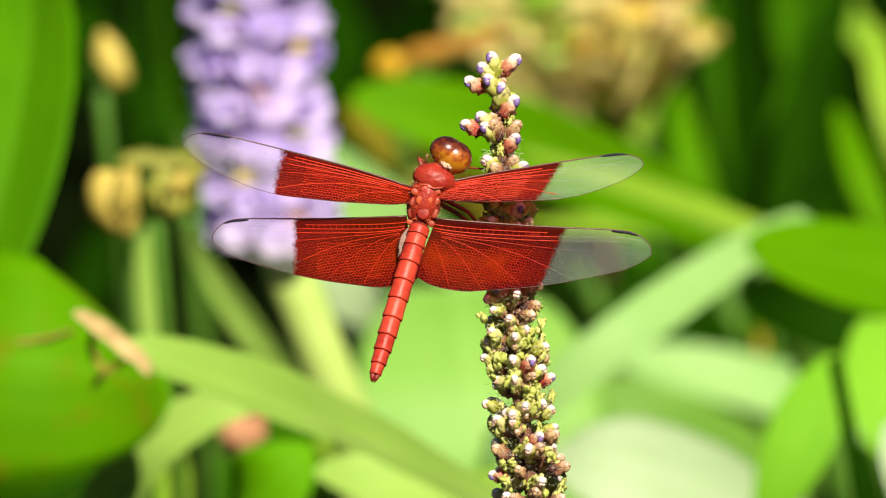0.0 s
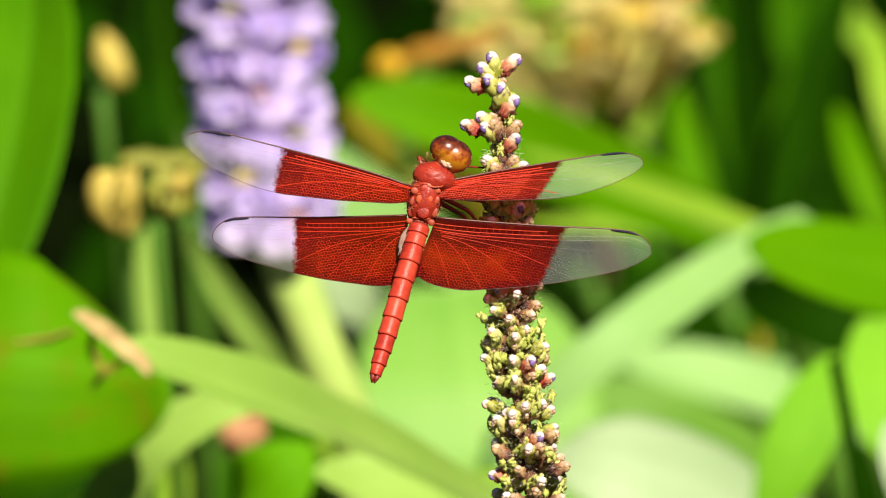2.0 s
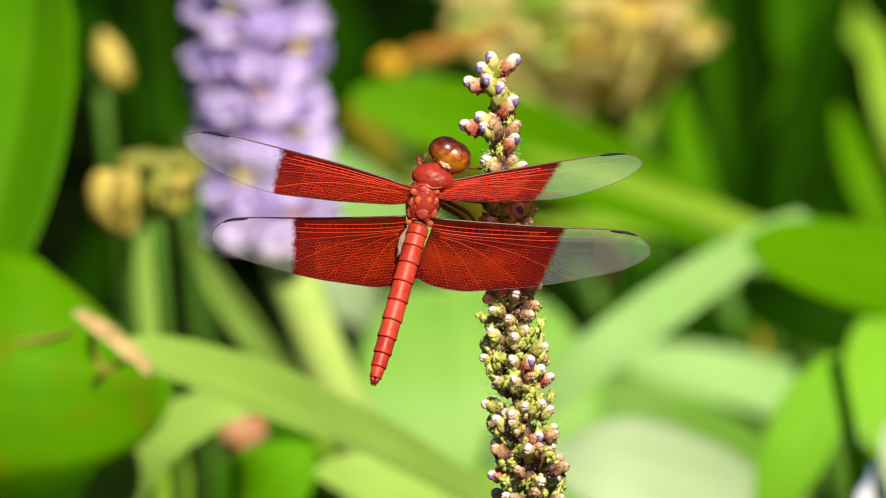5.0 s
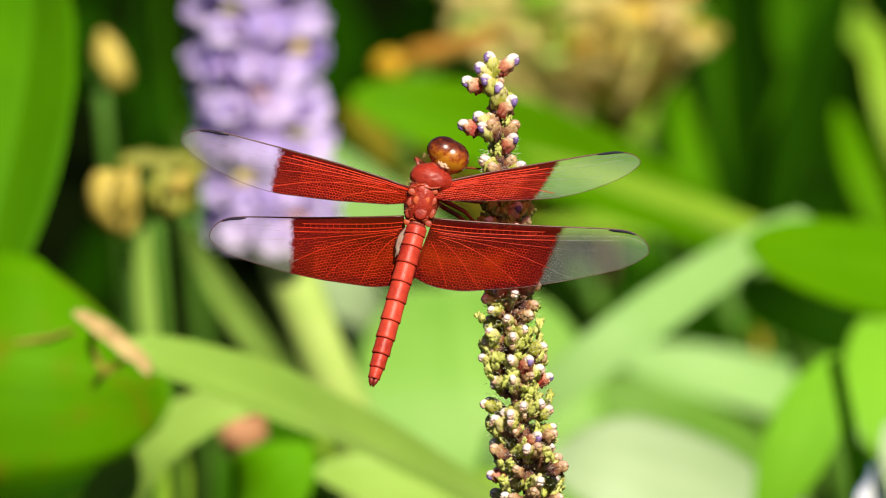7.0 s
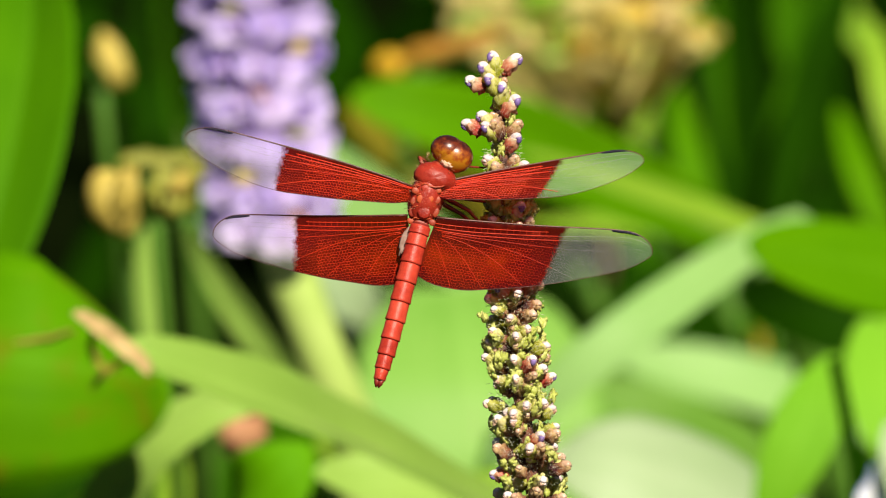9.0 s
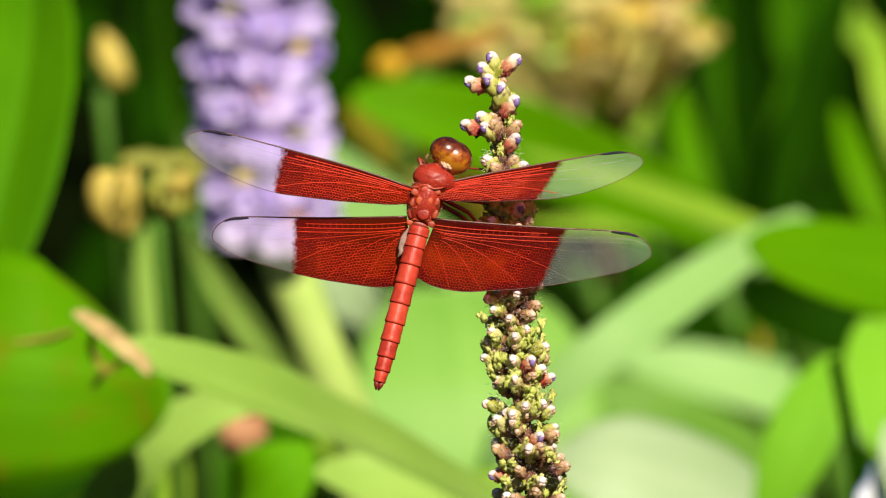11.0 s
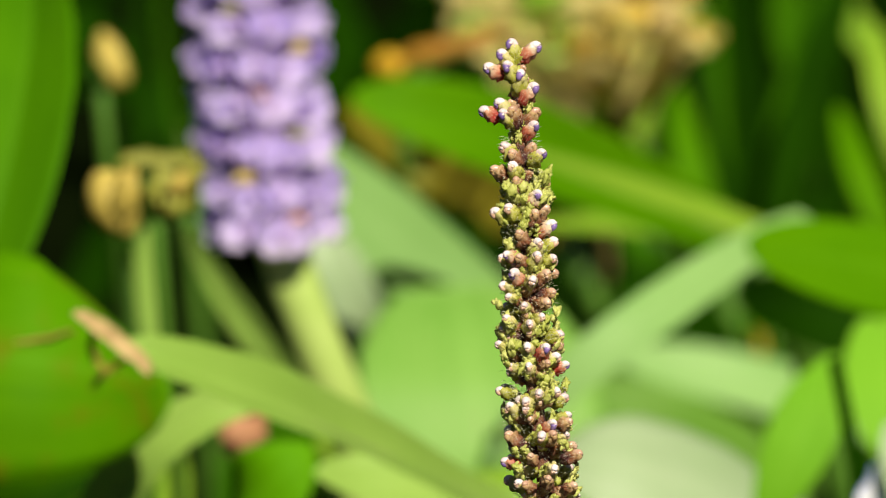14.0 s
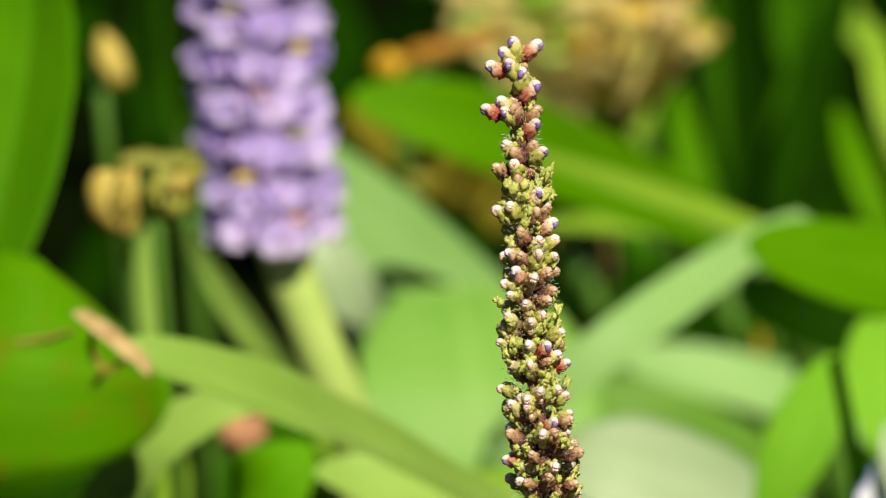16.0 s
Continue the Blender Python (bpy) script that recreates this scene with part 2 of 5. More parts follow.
def wing_material(name, edge, slant, glow, film_color, glow_color, band):
    """A membrane: dark red to the edge at that share of the span, then clear."""
    mt = Mat(name)
    ob = coords(mt)
    uv = coords(mt, "UV")
    sep = mt.add("ShaderNodeSeparateXYZ")
    mt.link(uv, sep.inputs[0])
    along, across = sep.outputs[0], sep.outputs[1]
    ragged = mt.sums("MULTIPLY", mt.sums("SUBTRACT", mt.noise(ob, 1500, 3.0), 0.5), 0.05)
    place = mt.sums("ADD", mt.sums("ADD", along, mt.sums("MULTIPLY", across, slant)), ragged)
    clear = mt.ramp(place, [(edge - 0.012, (0, 0, 0)), (edge + 0.014, (1, 1, 1))])
    warm = mt.ramp(mt.noise(ob, 150, 3.0), [(0.42, (0, 0, 0)), (0.66, (1, 1, 1))])
    warm = mt.sums("MULTIPLY", warm, mt.ramp(across, [(0.25, (0, 0, 0)), (0.6, (1, 1, 1)), (0.97, (0.25, 0.25, 0.25))]))
    film = mt.blend(mt.sums("MULTIPLY", warm, glow), film_color, glow_color)
    rim = mt.ramp(across, [(0.80, (0, 0, 0)), (0.96, (1, 1, 1))])
    outer = mt.ramp(along, [(edge - 0.24, (0, 0, 0)), (edge - 0.02, (1, 1, 1))])
    film = mt.blend(mt.sums("MULTIPLY", mt.sums("MAXIMUM", rim, mt.sums("MULTIPLY", outer, 0.75)), 0.92), film, (0.035, 0.002, 0.004))
    # dark front strip; on the hindwings it paints the forewing's shadow
    strip = mt.ramp(across, [(band[0], (1, 1, 1)), (band[1], (0, 0, 0))])
    film = mt.blend(mt.sums("MULTIPLY", strip, 0.92), film, (0.026, 0.0015, 0.001))
    tone = mt.noise(ob, 5000, 2.0)
    color = mt.blend(mt.sums("MULTIPLY", tone, 0.2), film, (0.45, 0.012, 0.006))
    relief = mt.bump(tone, 0.3, 0.00006)
    body = mt.surface(color, 0.4, relief, 0.06)
    lit = mt.add("ShaderNodeBsdfTranslucent")
    mt.link(color, lit.inputs[0])
    see = mt.add("ShaderNodeBsdfTransparent")
    see.inputs[0].default_value = (0.92, 0.10, 0.05, 1)
    red = mt.mix(0.11, mt.mix(0.35, body, lit.outputs[0]), see.outputs[0])
    open_ = mt.add("ShaderNodeBsdfTransparent")
    open_.inputs[0].default_value = (0.97, 0.97, 0.96, 1)
    wavy = mt.bump(mt.noise(ob, 420, 3.0), 0.5, 0.0004)
    # pale base colour adds a veil in place of reflected sky light
    sheen = mt.surface((0.74, 0.76, 0.76), 0.35, wavy, 0.9)
    film_clear = mt.mix(0.07, open_.outputs[0], sheen)
    return mt.done(mt.mix(clear, red, film_clear))


FORE_COLORS = (0.5, (0.095, 0.002, 0.0015), (0.34, 0.030, 0.002), (0.17, 0.26))
# last pair: how far the painted forewing shadow reaches across the hindwing
HIND_COLORS = (0.8, (0.075, 0.0015, 0.0015), (0.36, 0.036, 0.001), (0.26, 0.58))
FORE_LEFT = wing_material("left_forewing_membrane", 0.575, 0.0, *FORE_COLORS)
FORE_RIGHT = wing_material("right_forewing_membrane", 0.62, 0.15, *FORE_COLORS)
HIND_LEFT = wing_material("left_hindwing_membrane", 0.57, -0.03, *HIND_COLORS)
HIND_RIGHT = wing_material("right_hindwing_membrane", 0.60, 0.08, *HIND_COLORS)
NET_RED = plain("net_red", (0.42, 0.010, 0.003), (0.74, 0.050, 0.012), 500, 0.45, spec=0.2)
NET_CLEAR = plain("net_clear", (0.17, 0.16, 0.15), (0.46, 0.45, 0.42), 500, 0.35)


# ---- building helpers ----
def part(name, bm, material, parent, label=""):
    """Links a bmesh as one mesh object under a thing or a part."""
    me = bpy.data.meshes.new(name)
    bm.normal_update()
    bm.to_mesh(me)
    bm.free()
    for m in material if isinstance(material, (list, tuple)) else [material]:
        me.materials.append(m)
    ob = new(name, me)
    ob.parent = parent
    return tagged(ob, label)


def reuse(name, like, parent, m):
    """One more part on the mesh of another."""
    ob = new(name, like.data)
    ob.parent = parent
    ob.matrix_basis = m
    return ob


def base_of(name, at, label, category, group="", kind=""):
    """The Empty at a thing's base."""
    ob = new(name)
    ob.empty_display_size = 0.01
    ob.location = at
    return tagged(ob, label, category, group, kind)


def sweep(bm, points, radii, sides=8, flat=1.0, mat=0):
    """A closed tube along points."""
    pts = [Vector(p) for p in points]
    rings, side = [], None
    for i, p in enumerate(pts):
        t = (pts[min(i + 1, len(pts) - 1)] - pts[max(i - 1, 0)]).normalized()
        if side is None:
            side = t.orthogonal().normalized()
        side = (side - t * side.dot(t)).normalized()
        other = t.cross(side)
        r = radii[i] if isinstance(radii, (list, tuple)) else radii
        rings.append([bm.verts.new(p + r * (math.cos(a) * side + flat * math.sin(a) * other))
                      for a in (2 * math.pi * k / sides for k in range(sides))])
    for a, b in zip(rings, rings[1:]):
        for k in range(sides):
            f = bm.faces.new((a[k], a[(k + 1) % sides], b[(k + 1) % sides], b[k]))
            f.smooth, f.material_index = True, mat
    for ring, flip in ((rings[0], True), (rings[-1], False)):
        f = bm.faces.new(list(reversed(ring)) if flip else ring)
        f.smooth, f.material_index = True, mat
    return bm


def sticks(segments, radii, kinds):
    """Many thin three-sided rods in one mesh, for what is too fine to pick apart."""
    verts, faces = [], []
    for (p, q), r in zip(segments, radii):
        t = (q - p).normalized()
        s = t.orthogonal().normalized()
        o = t.cross(s)
        n0 = len(verts)
        ring = [s * r, (-0.5 * s + 0.866 * o) * r, (-0.5 * s - 0.866 * o) * r]
        verts += [p + v for v in ring] + [q + v for v in ring]
        faces += [(n0 + k, n0 + (k + 1) % 3, n0 + 3 + (k + 1) % 3, n0 + 3 + k) for k in range(3)]
    me = bpy.data.meshes.new("net")
    me.from_pydata(verts, [], faces)
    me.polygons.foreach_set("material_index", [k for kind in kinds for k in (kind,) * 3])
    return me


def curve(a, b, c, n=14):
    a, b, c = Vector(a), Vector(b), Vector(c)
    return [(1 - s) ** 2 * a + 2 * s * (1 - s) * b + s * s * c for s in (i / (n - 1) for i in range(n))]


def blob(bm, at, size, rows=8, sides=12, rough=0.0, freq=1.0, turn=None, mat=0):
    """An uneven ellipsoid."""
    at = Vector(at)
    rings = []
    for i in range(rows + 1):
        la = math.pi * i / rows
        ring = []
        for k in range(sides if 0 < i < rows else 1):
            lo = 2 * math.pi * k / sides
            v = Vector((math.sin(la) * math.cos(lo), math.sin(la) * math.sin(lo), math.cos(la)))
            v *= 1 + rough * noise.noise(v * freq + at * 400)
            v = Vector((v.x * size[0], v.y * size[1], v.z * size[2]))
            ring.append(bm.verts.new(at + (turn @ v if turn else v)))
        rings.append(ring)
    for a, b in zip(rings, rings[1:]):
        for k in range(sides):
            j = (k + 1) % sides
            vs = [a[0], b[k], b[j]] if len(a) == 1 else [a[k], b[0], a[j]] if len(b) == 1 else [a[k], b[k], b[j], a[j]]
            f = bm.faces.new(vs)
            f.smooth, f.material_index = True, mat
    return bm


# ---- ground ----
bm = bmesh.new()
n = 90
grid = [[None] * (n + 1) for _ in range(n + 1)]
for i in range(n + 1):
    for j in range(n + 1):
        x, y = ((2 * i / n - 1) ** 3) * 260 + (2 * i / n - 1) * 3, ((2 * j / n - 1) ** 3) * 260 + (2 * j / n - 1) * 3
        near = math.exp(-(x * x + y * y) / 60)
        grid[i][j] = bm.verts.new((x, y, near * 0.03 * noise.noise(Vector((x * 2.3, y * 2.3, 0)))))
for i in range(n):
    for j in range(n):
        f = bm.faces.new((grid[i][j], grid[i + 1][j], grid[i + 1][j + 1], grid[i][j + 1]))
        f.smooth = True
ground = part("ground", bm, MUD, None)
tagged(ground, "wet mud between the marsh plants, its colour darkened for shade", "ground", kind="structure")


# ---- leaves ----
def blade_mesh(base, mid, tip, width, face, p, q, cup, ripple, seed, fold=0.0, rows=26, cols=12, thick=0.0005):
    bm = bmesh.new()
    uv = bm.loops.layers.uv.new("uv")
    axis = curve(base, mid, tip, rows + 1)
    face = Vector(face).normalized()
    front, back = [], []
    for i, c in enumerate(axis):
        s = i / rows
        t = (axis[min(i + 1, rows)] - axis[max(i - 1, 0)]).normalized()
        side = t.cross(face).normalized()
        up = side.cross(t)
        w = 0.5 * width * max(0.02, math.sin(math.pi * min(1, max(0, s)) ** p)) ** q
        fr, bk = [], []
        for j in range(cols + 1):
            u = 2 * j / cols - 1
            off = fold * w * abs(u) + cup * w * (abs(u) ** 1.6) + ripple * w * noise.noise(Vector((s * 5, u * 1.3, seed)))
            edge = 1 + 0.03 * noise.noise(Vector((s * 14, seed * 3.1, u)))
            v = c + side * (u * w * edge) + up * off
            fr.append((bm.verts.new(v), (j / cols, s)))
            bk.append((bm.verts.new(v - up * thick * (1.05 - abs(u))), (j / cols, s)))
        front.append(fr)
        back.append(bk)

    def quad(a, b, c, d):
        f = bm.faces.new((a[0], b[0], c[0], d[0]))
        f.smooth = True
        for loop, item in zip(f.loops, (a, b, c, d)):
            loop[uv].uv = item[1]
    for i in range(rows):
        for j in range(cols):
            quad(front[i][j], front[i][j + 1], front[i + 1][j + 1], front[i + 1][j])
            quad(back[i][j], back[i + 1][j], back[i + 1][j + 1], back[i][j + 1])
        quad(front[i][0], front[i + 1][0], back[i + 1][0], back[i][0])
        quad(front[i][cols], back[i][cols], back[i + 1][cols], front[i + 1][cols])
    for i in (0, rows):
        for j in range(cols):
            quad(front[i][j], back[i][j], back[i][j + 1], front[i][j + 1])
    return bm, axis


def leaf(label, mat, base, mid, tip, width, face=(-0.1, -0.75, 0.65), p=1.0, q=0.7, cup=0.12, ripple=0.05,
         foot=None, stalk_r=0.003, stalk_mat=None, name="pickerelweed_leaf", fold=0.0):
    """A leaf on its own stalk, which stands in the mud."""
    base, mid, tip = Vector(base), Vector(mid), Vector(tip)
    ground_at = Vector((*foot, 0.0)) if foot else Vector((base.x, base.y + 0.12, 0.0))
    thing = base_of(name, ground_at, label, "leaf", "leaves of the marsh plants")
    seed = base.x * 31 + tip.y * 17
    bm, axis = blade_mesh(base - ground_at, mid - ground_at, tip - ground_at, width, face, p, q, cup, ripple, seed, fold)
    blade = part("blade", bm, mat, thing)
    bm = bmesh.new()
    rib = [a - Vector(face).normalized() * 0.0011 for a in axis[:-3]]
    sweep(bm, rib, [0.0012 * (1 - 0.8 * i / len(rib)) for i in range(len(rib))], 6)
    part("midrib", bm, stalk_mat or STALK, blade)
    bm = bmesh.new()
    b = base - ground_at
    d = (mid - base).normalized()
    sweep(bm, curve((0, 0, -0.02), b * 0.55 - d * 0.1, b, 18), [stalk_r * (1.5 - 0.6 * i / 17) for i in range(18)], 10)
    part("petiole", bm, stalk_mat or STALK_GREEN, thing)
    return thing


# tall leaf beside the lilac flower
leaf("tall upright green leaf folded along its pale midrib", LEAF_MEADOW, (-0.0926, 0.57569, 0.57881), (-0.07498, 0.60253, 0.62441), (-0.07699, 0.64393, 0.64584), 0.02353, p=1.15, q=0.5, face=(-0.2, -0.97, 0.05), fold=0.5, cup=0.0, foot=(-0.085, 0.87))
# wide leaf with a withered tip of another leaf before it
leaf("wide glossy green leaf with scorched yellow-brown patches", LEAF_SCORCHED, (-0.12233, 0.53946, 0.59885), (-0.07469, 0.47117, 0.61433), (-0.0487, 0.51819, 0.59622), 0.04284, p=0.88, q=0.42, cup=-0.32, face=(0.0, -0.85, 0.5))
leaf("dark green leaf under a wider one", LEAF_MID_SHADE, (-0.10255, 0.76282, 0.50263), (-0.08154, 0.73742, 0.52477), (-0.06005, 0.74734, 0.52322), 0.01012, q=0.5, face=(-0.3, -0.95, 0.0))
# pale folded leaf with a dry tip
dry_leaf = leaf("pale green folded leaf with a dry brown tip", LEAF_PALE, (0.01455, 0.49277, 0.57693), (-0.0311, 0.42142, 0.62141), (-0.05444, 0.42291, 0.6274), 0.0146, p=0.62, q=0.42, cup=0.1, ripple=0.16, face=(0.15, -0.6, 0.8), foot=(0.075, 0.745), fold=0.2)
bm, _ = blade_mesh(Vector((-0.0493, 0.41896, 0.62398)) - dry_leaf.location, Vector((-0.05654, 0.41385, 0.63239)) - dry_leaf.location, Vector((-0.06209, 0.40974, 0.63659)) - dry_leaf.location,
                   0.0037, (0.1, -0.7, 0.7), 0.9, 0.35, 0.4, 0.4, 4.2)
part("dry_tip", bm, DRY, dry_leaf, "dry brown curled tip")
for a, b, c, w in (((-0.05349, 0.42233, 0.62508), (-0.05698, 0.42694, 0.62289), (-0.05973, 0.43084, 0.6179), 0.0016), ((-0.05892, 0.4138, 0.63221), (-0.06066, 0.42267, 0.62647), (-0.05746, 0.42682, 0.62242), 0.0022), ((-0.06226, 0.41392, 0.63267), (-0.06688, 0.42307, 0.62805), (-0.073, 0.4328, 0.62573), 0.0014)):
    bm, _ = blade_mesh(Vector(a) - dry_leaf.location, Vector(b) - dry_leaf.location, Vector(c) - dry_leaf.location,
                       w, (0.2, -0.8, 0.6), 0.9, 0.4, 0.5, 0.6, w * 900, rows=12, cols=6)
    part("shred", bm, SHRED, dry_leaf, "torn yellow-brown shred")
leaf("narrow pale green leaf bending down", LEAF_PALE, (-0.06607, 0.54679, 0.54558), (-0.06094, 0.52682, 0.58951), (-0.02581, 0.53725, 0.58997), 0.01057, p=0.75, q=0.45, cup=0.1, ripple=0.14, face=(0.1, -0.75, 0.6), foot=(-0.015, 0.8), fold=0.2)
# middle
leaf("large light green leaf with a waxy bloom", LEAF_SILK, (0.0084, 1.02825, 0.40982), (0.0112, 1.00983, 0.4599), (0.00269, 1.06525, 0.47555), 0.05577, p=1.1, q=0.34, cup=0.1, face=(0.1, -0.7, 0.7))
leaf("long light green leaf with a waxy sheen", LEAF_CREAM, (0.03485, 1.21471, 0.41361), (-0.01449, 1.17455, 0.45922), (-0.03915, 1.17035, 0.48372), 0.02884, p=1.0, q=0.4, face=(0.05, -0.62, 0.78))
leaf("pale bluish-green leaf with a sheen put into its colour", LEAF_SHEEN, (-0.01252, 1.15602, 0.42622), (-0.01919, 1.13212, 0.45438), (-0.03159, 1.1469, 0.47235), 0.01454, q=0.5, face=(0.1, -0.6, 0.8))
# dark blade added to draw the shaded gap between the two leaves
leaf("thin dark strip added for the shaded gap between two pale leaves", LEAF_DEEP_SHADE, (0.02047, 1.12082, 0.4504), (-0.0056, 1.09538, 0.4724), (-0.0155, 1.10479, 0.46877), 0.00651, q=0.4, face=(-0.5, -0.8, -0.35))
leaf("long arching green leaf with a rounded tip", LEAF_GRASS, (0.08203, 1.16342, 0.45594), (0.01357, 1.06474, 0.51483), (-0.02077, 1.07567, 0.51735), 0.02068, p=1.0, q=0.5, cup=0.2, face=(-0.05, -0.85, 0.5))
leaf("light green arching leaf", LEAF_LIME, (0.08542, 1.10617, 0.47433), (0.04872, 1.09945, 0.48869), (0.01667, 1.05325, 0.51008), 0.00853, p=1.0, q=0.5, face=(0.1, -0.6, 0.8))
leaf("narrow light green leaf", LEAF_LIME, (0.07325, 1.18445, 0.45759), (0.04382, 1.19528, 0.45974), (0.01944, 1.16562, 0.46473), 0.00644, q=0.5, face=(0, -0.6, 0.8))
leaf("short light green leaf stub, its colour darkened for shade", LEAF_MID_SHADE, (0.06248, 1.56745, 0.34031), (0.05747, 1.57126, 0.35562), (0.04786, 1.57322, 0.36346), 0.00923, q=0.5, face=(0, -0.8, 0.6))
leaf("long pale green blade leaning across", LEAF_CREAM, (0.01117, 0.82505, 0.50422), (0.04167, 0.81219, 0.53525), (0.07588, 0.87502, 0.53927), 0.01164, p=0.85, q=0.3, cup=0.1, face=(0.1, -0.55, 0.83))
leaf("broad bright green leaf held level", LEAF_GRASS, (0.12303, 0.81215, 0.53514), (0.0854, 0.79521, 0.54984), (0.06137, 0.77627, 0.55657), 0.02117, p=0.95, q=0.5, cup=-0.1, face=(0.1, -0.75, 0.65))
leaf("deep green leaf with shade put into its colour", LEAF_DEEP_SHADE, (0.12003, 1.06116, 0.45912), (0.08912, 1.0255, 0.48147), (0.06617, 1.06488, 0.47405), 0.01909, q=0.6, face=(0.3, -0.9, 0.2))
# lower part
leaf("large pale leaf with a whitish shine put into its colour", LEAF_SHEEN, (0.09337, 0.77851, 0.48289), (0.04327, 0.74251, 0.52454), (0.02157, 0.75659, 0.51899), 0.03388, p=0.9, q=0.5, cup=-0.06, face=(0.1, -0.5, 0.86))
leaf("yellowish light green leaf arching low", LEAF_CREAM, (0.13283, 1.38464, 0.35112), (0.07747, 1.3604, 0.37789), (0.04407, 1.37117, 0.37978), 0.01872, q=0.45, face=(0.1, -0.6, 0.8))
leaf("fresh green leaf in part shade", LEAF_FRESH, (0.10299, 1.43902, 0.32121), (0.05785, 1.41558, 0.35124), (0.02587, 1.42719, 0.35644), 0.02205, q=0.5, face=(-0.1, -0.85, 0.5))
leaf("small bright green leaf, almost upright", LEAF_SPRING, (0.06088, 0.70415, 0.51534), (0.07047, 0.70445, 0.53722), (0.07702, 0.72279, 0.54874), 0.01381, p=1.1, q=0.7, face=(0.0, -0.75, 0.66))
leaf("bright green leaf beside a dark stem", LEAF_SPRING, (0.09711, 0.76474, 0.51034), (0.08765, 0.7595, 0.5307), (0.0888, 0.79277, 0.54007), 0.01929, q=0.6, face=(0.1, -0.7, 0.7))
leaf("pale whitish green leaf edge", LEAF_SHEEN, (0.09668, 0.60519, 0.53177), (0.08933, 0.58041, 0.55642), (0.08271, 0.5939, 0.56916), 0.01568, q=0.6, face=(0.1, -0.5, 0.86))
leaf("mid-green leaf in the lower tangle", LEAF_BRIGHT, (-0.04695, 0.58719, 0.54228), (-0.03453, 0.56125, 0.56217), (-0.02444, 0.57356, 0.57027), 0.01968, q=0.7, face=(0.1, -0.6, 0.8))
leaf("pale lime green leaf lying almost flat", LEAF_PALE, (0.02341, 0.56993, 0.5557), (-0.00513, 0.54273, 0.57063), (-0.02298, 0.55312, 0.57096), 0.01539, q=0.5, face=(0.1, -0.5, 0.86), foot=(0.07341, 0.81992))
leaf("yellow-green curled leaf edge", LEAF_LIME, (-0.0026, 0.66585, 0.52706), (0.00038, 0.66916, 0.54034), (0.02181, 0.66847, 0.53759), 0.00499, q=0.5, face=(0.1, -0.6, 0.8))
leaf("small yellow-green leaf in the lower tangle", LEAF_LIME, (-0.02087, 0.762, 0.49933), (-0.02144, 0.76533, 0.51265), (-0.02428, 0.76743, 0.52113), 0.00794, q=0.6)
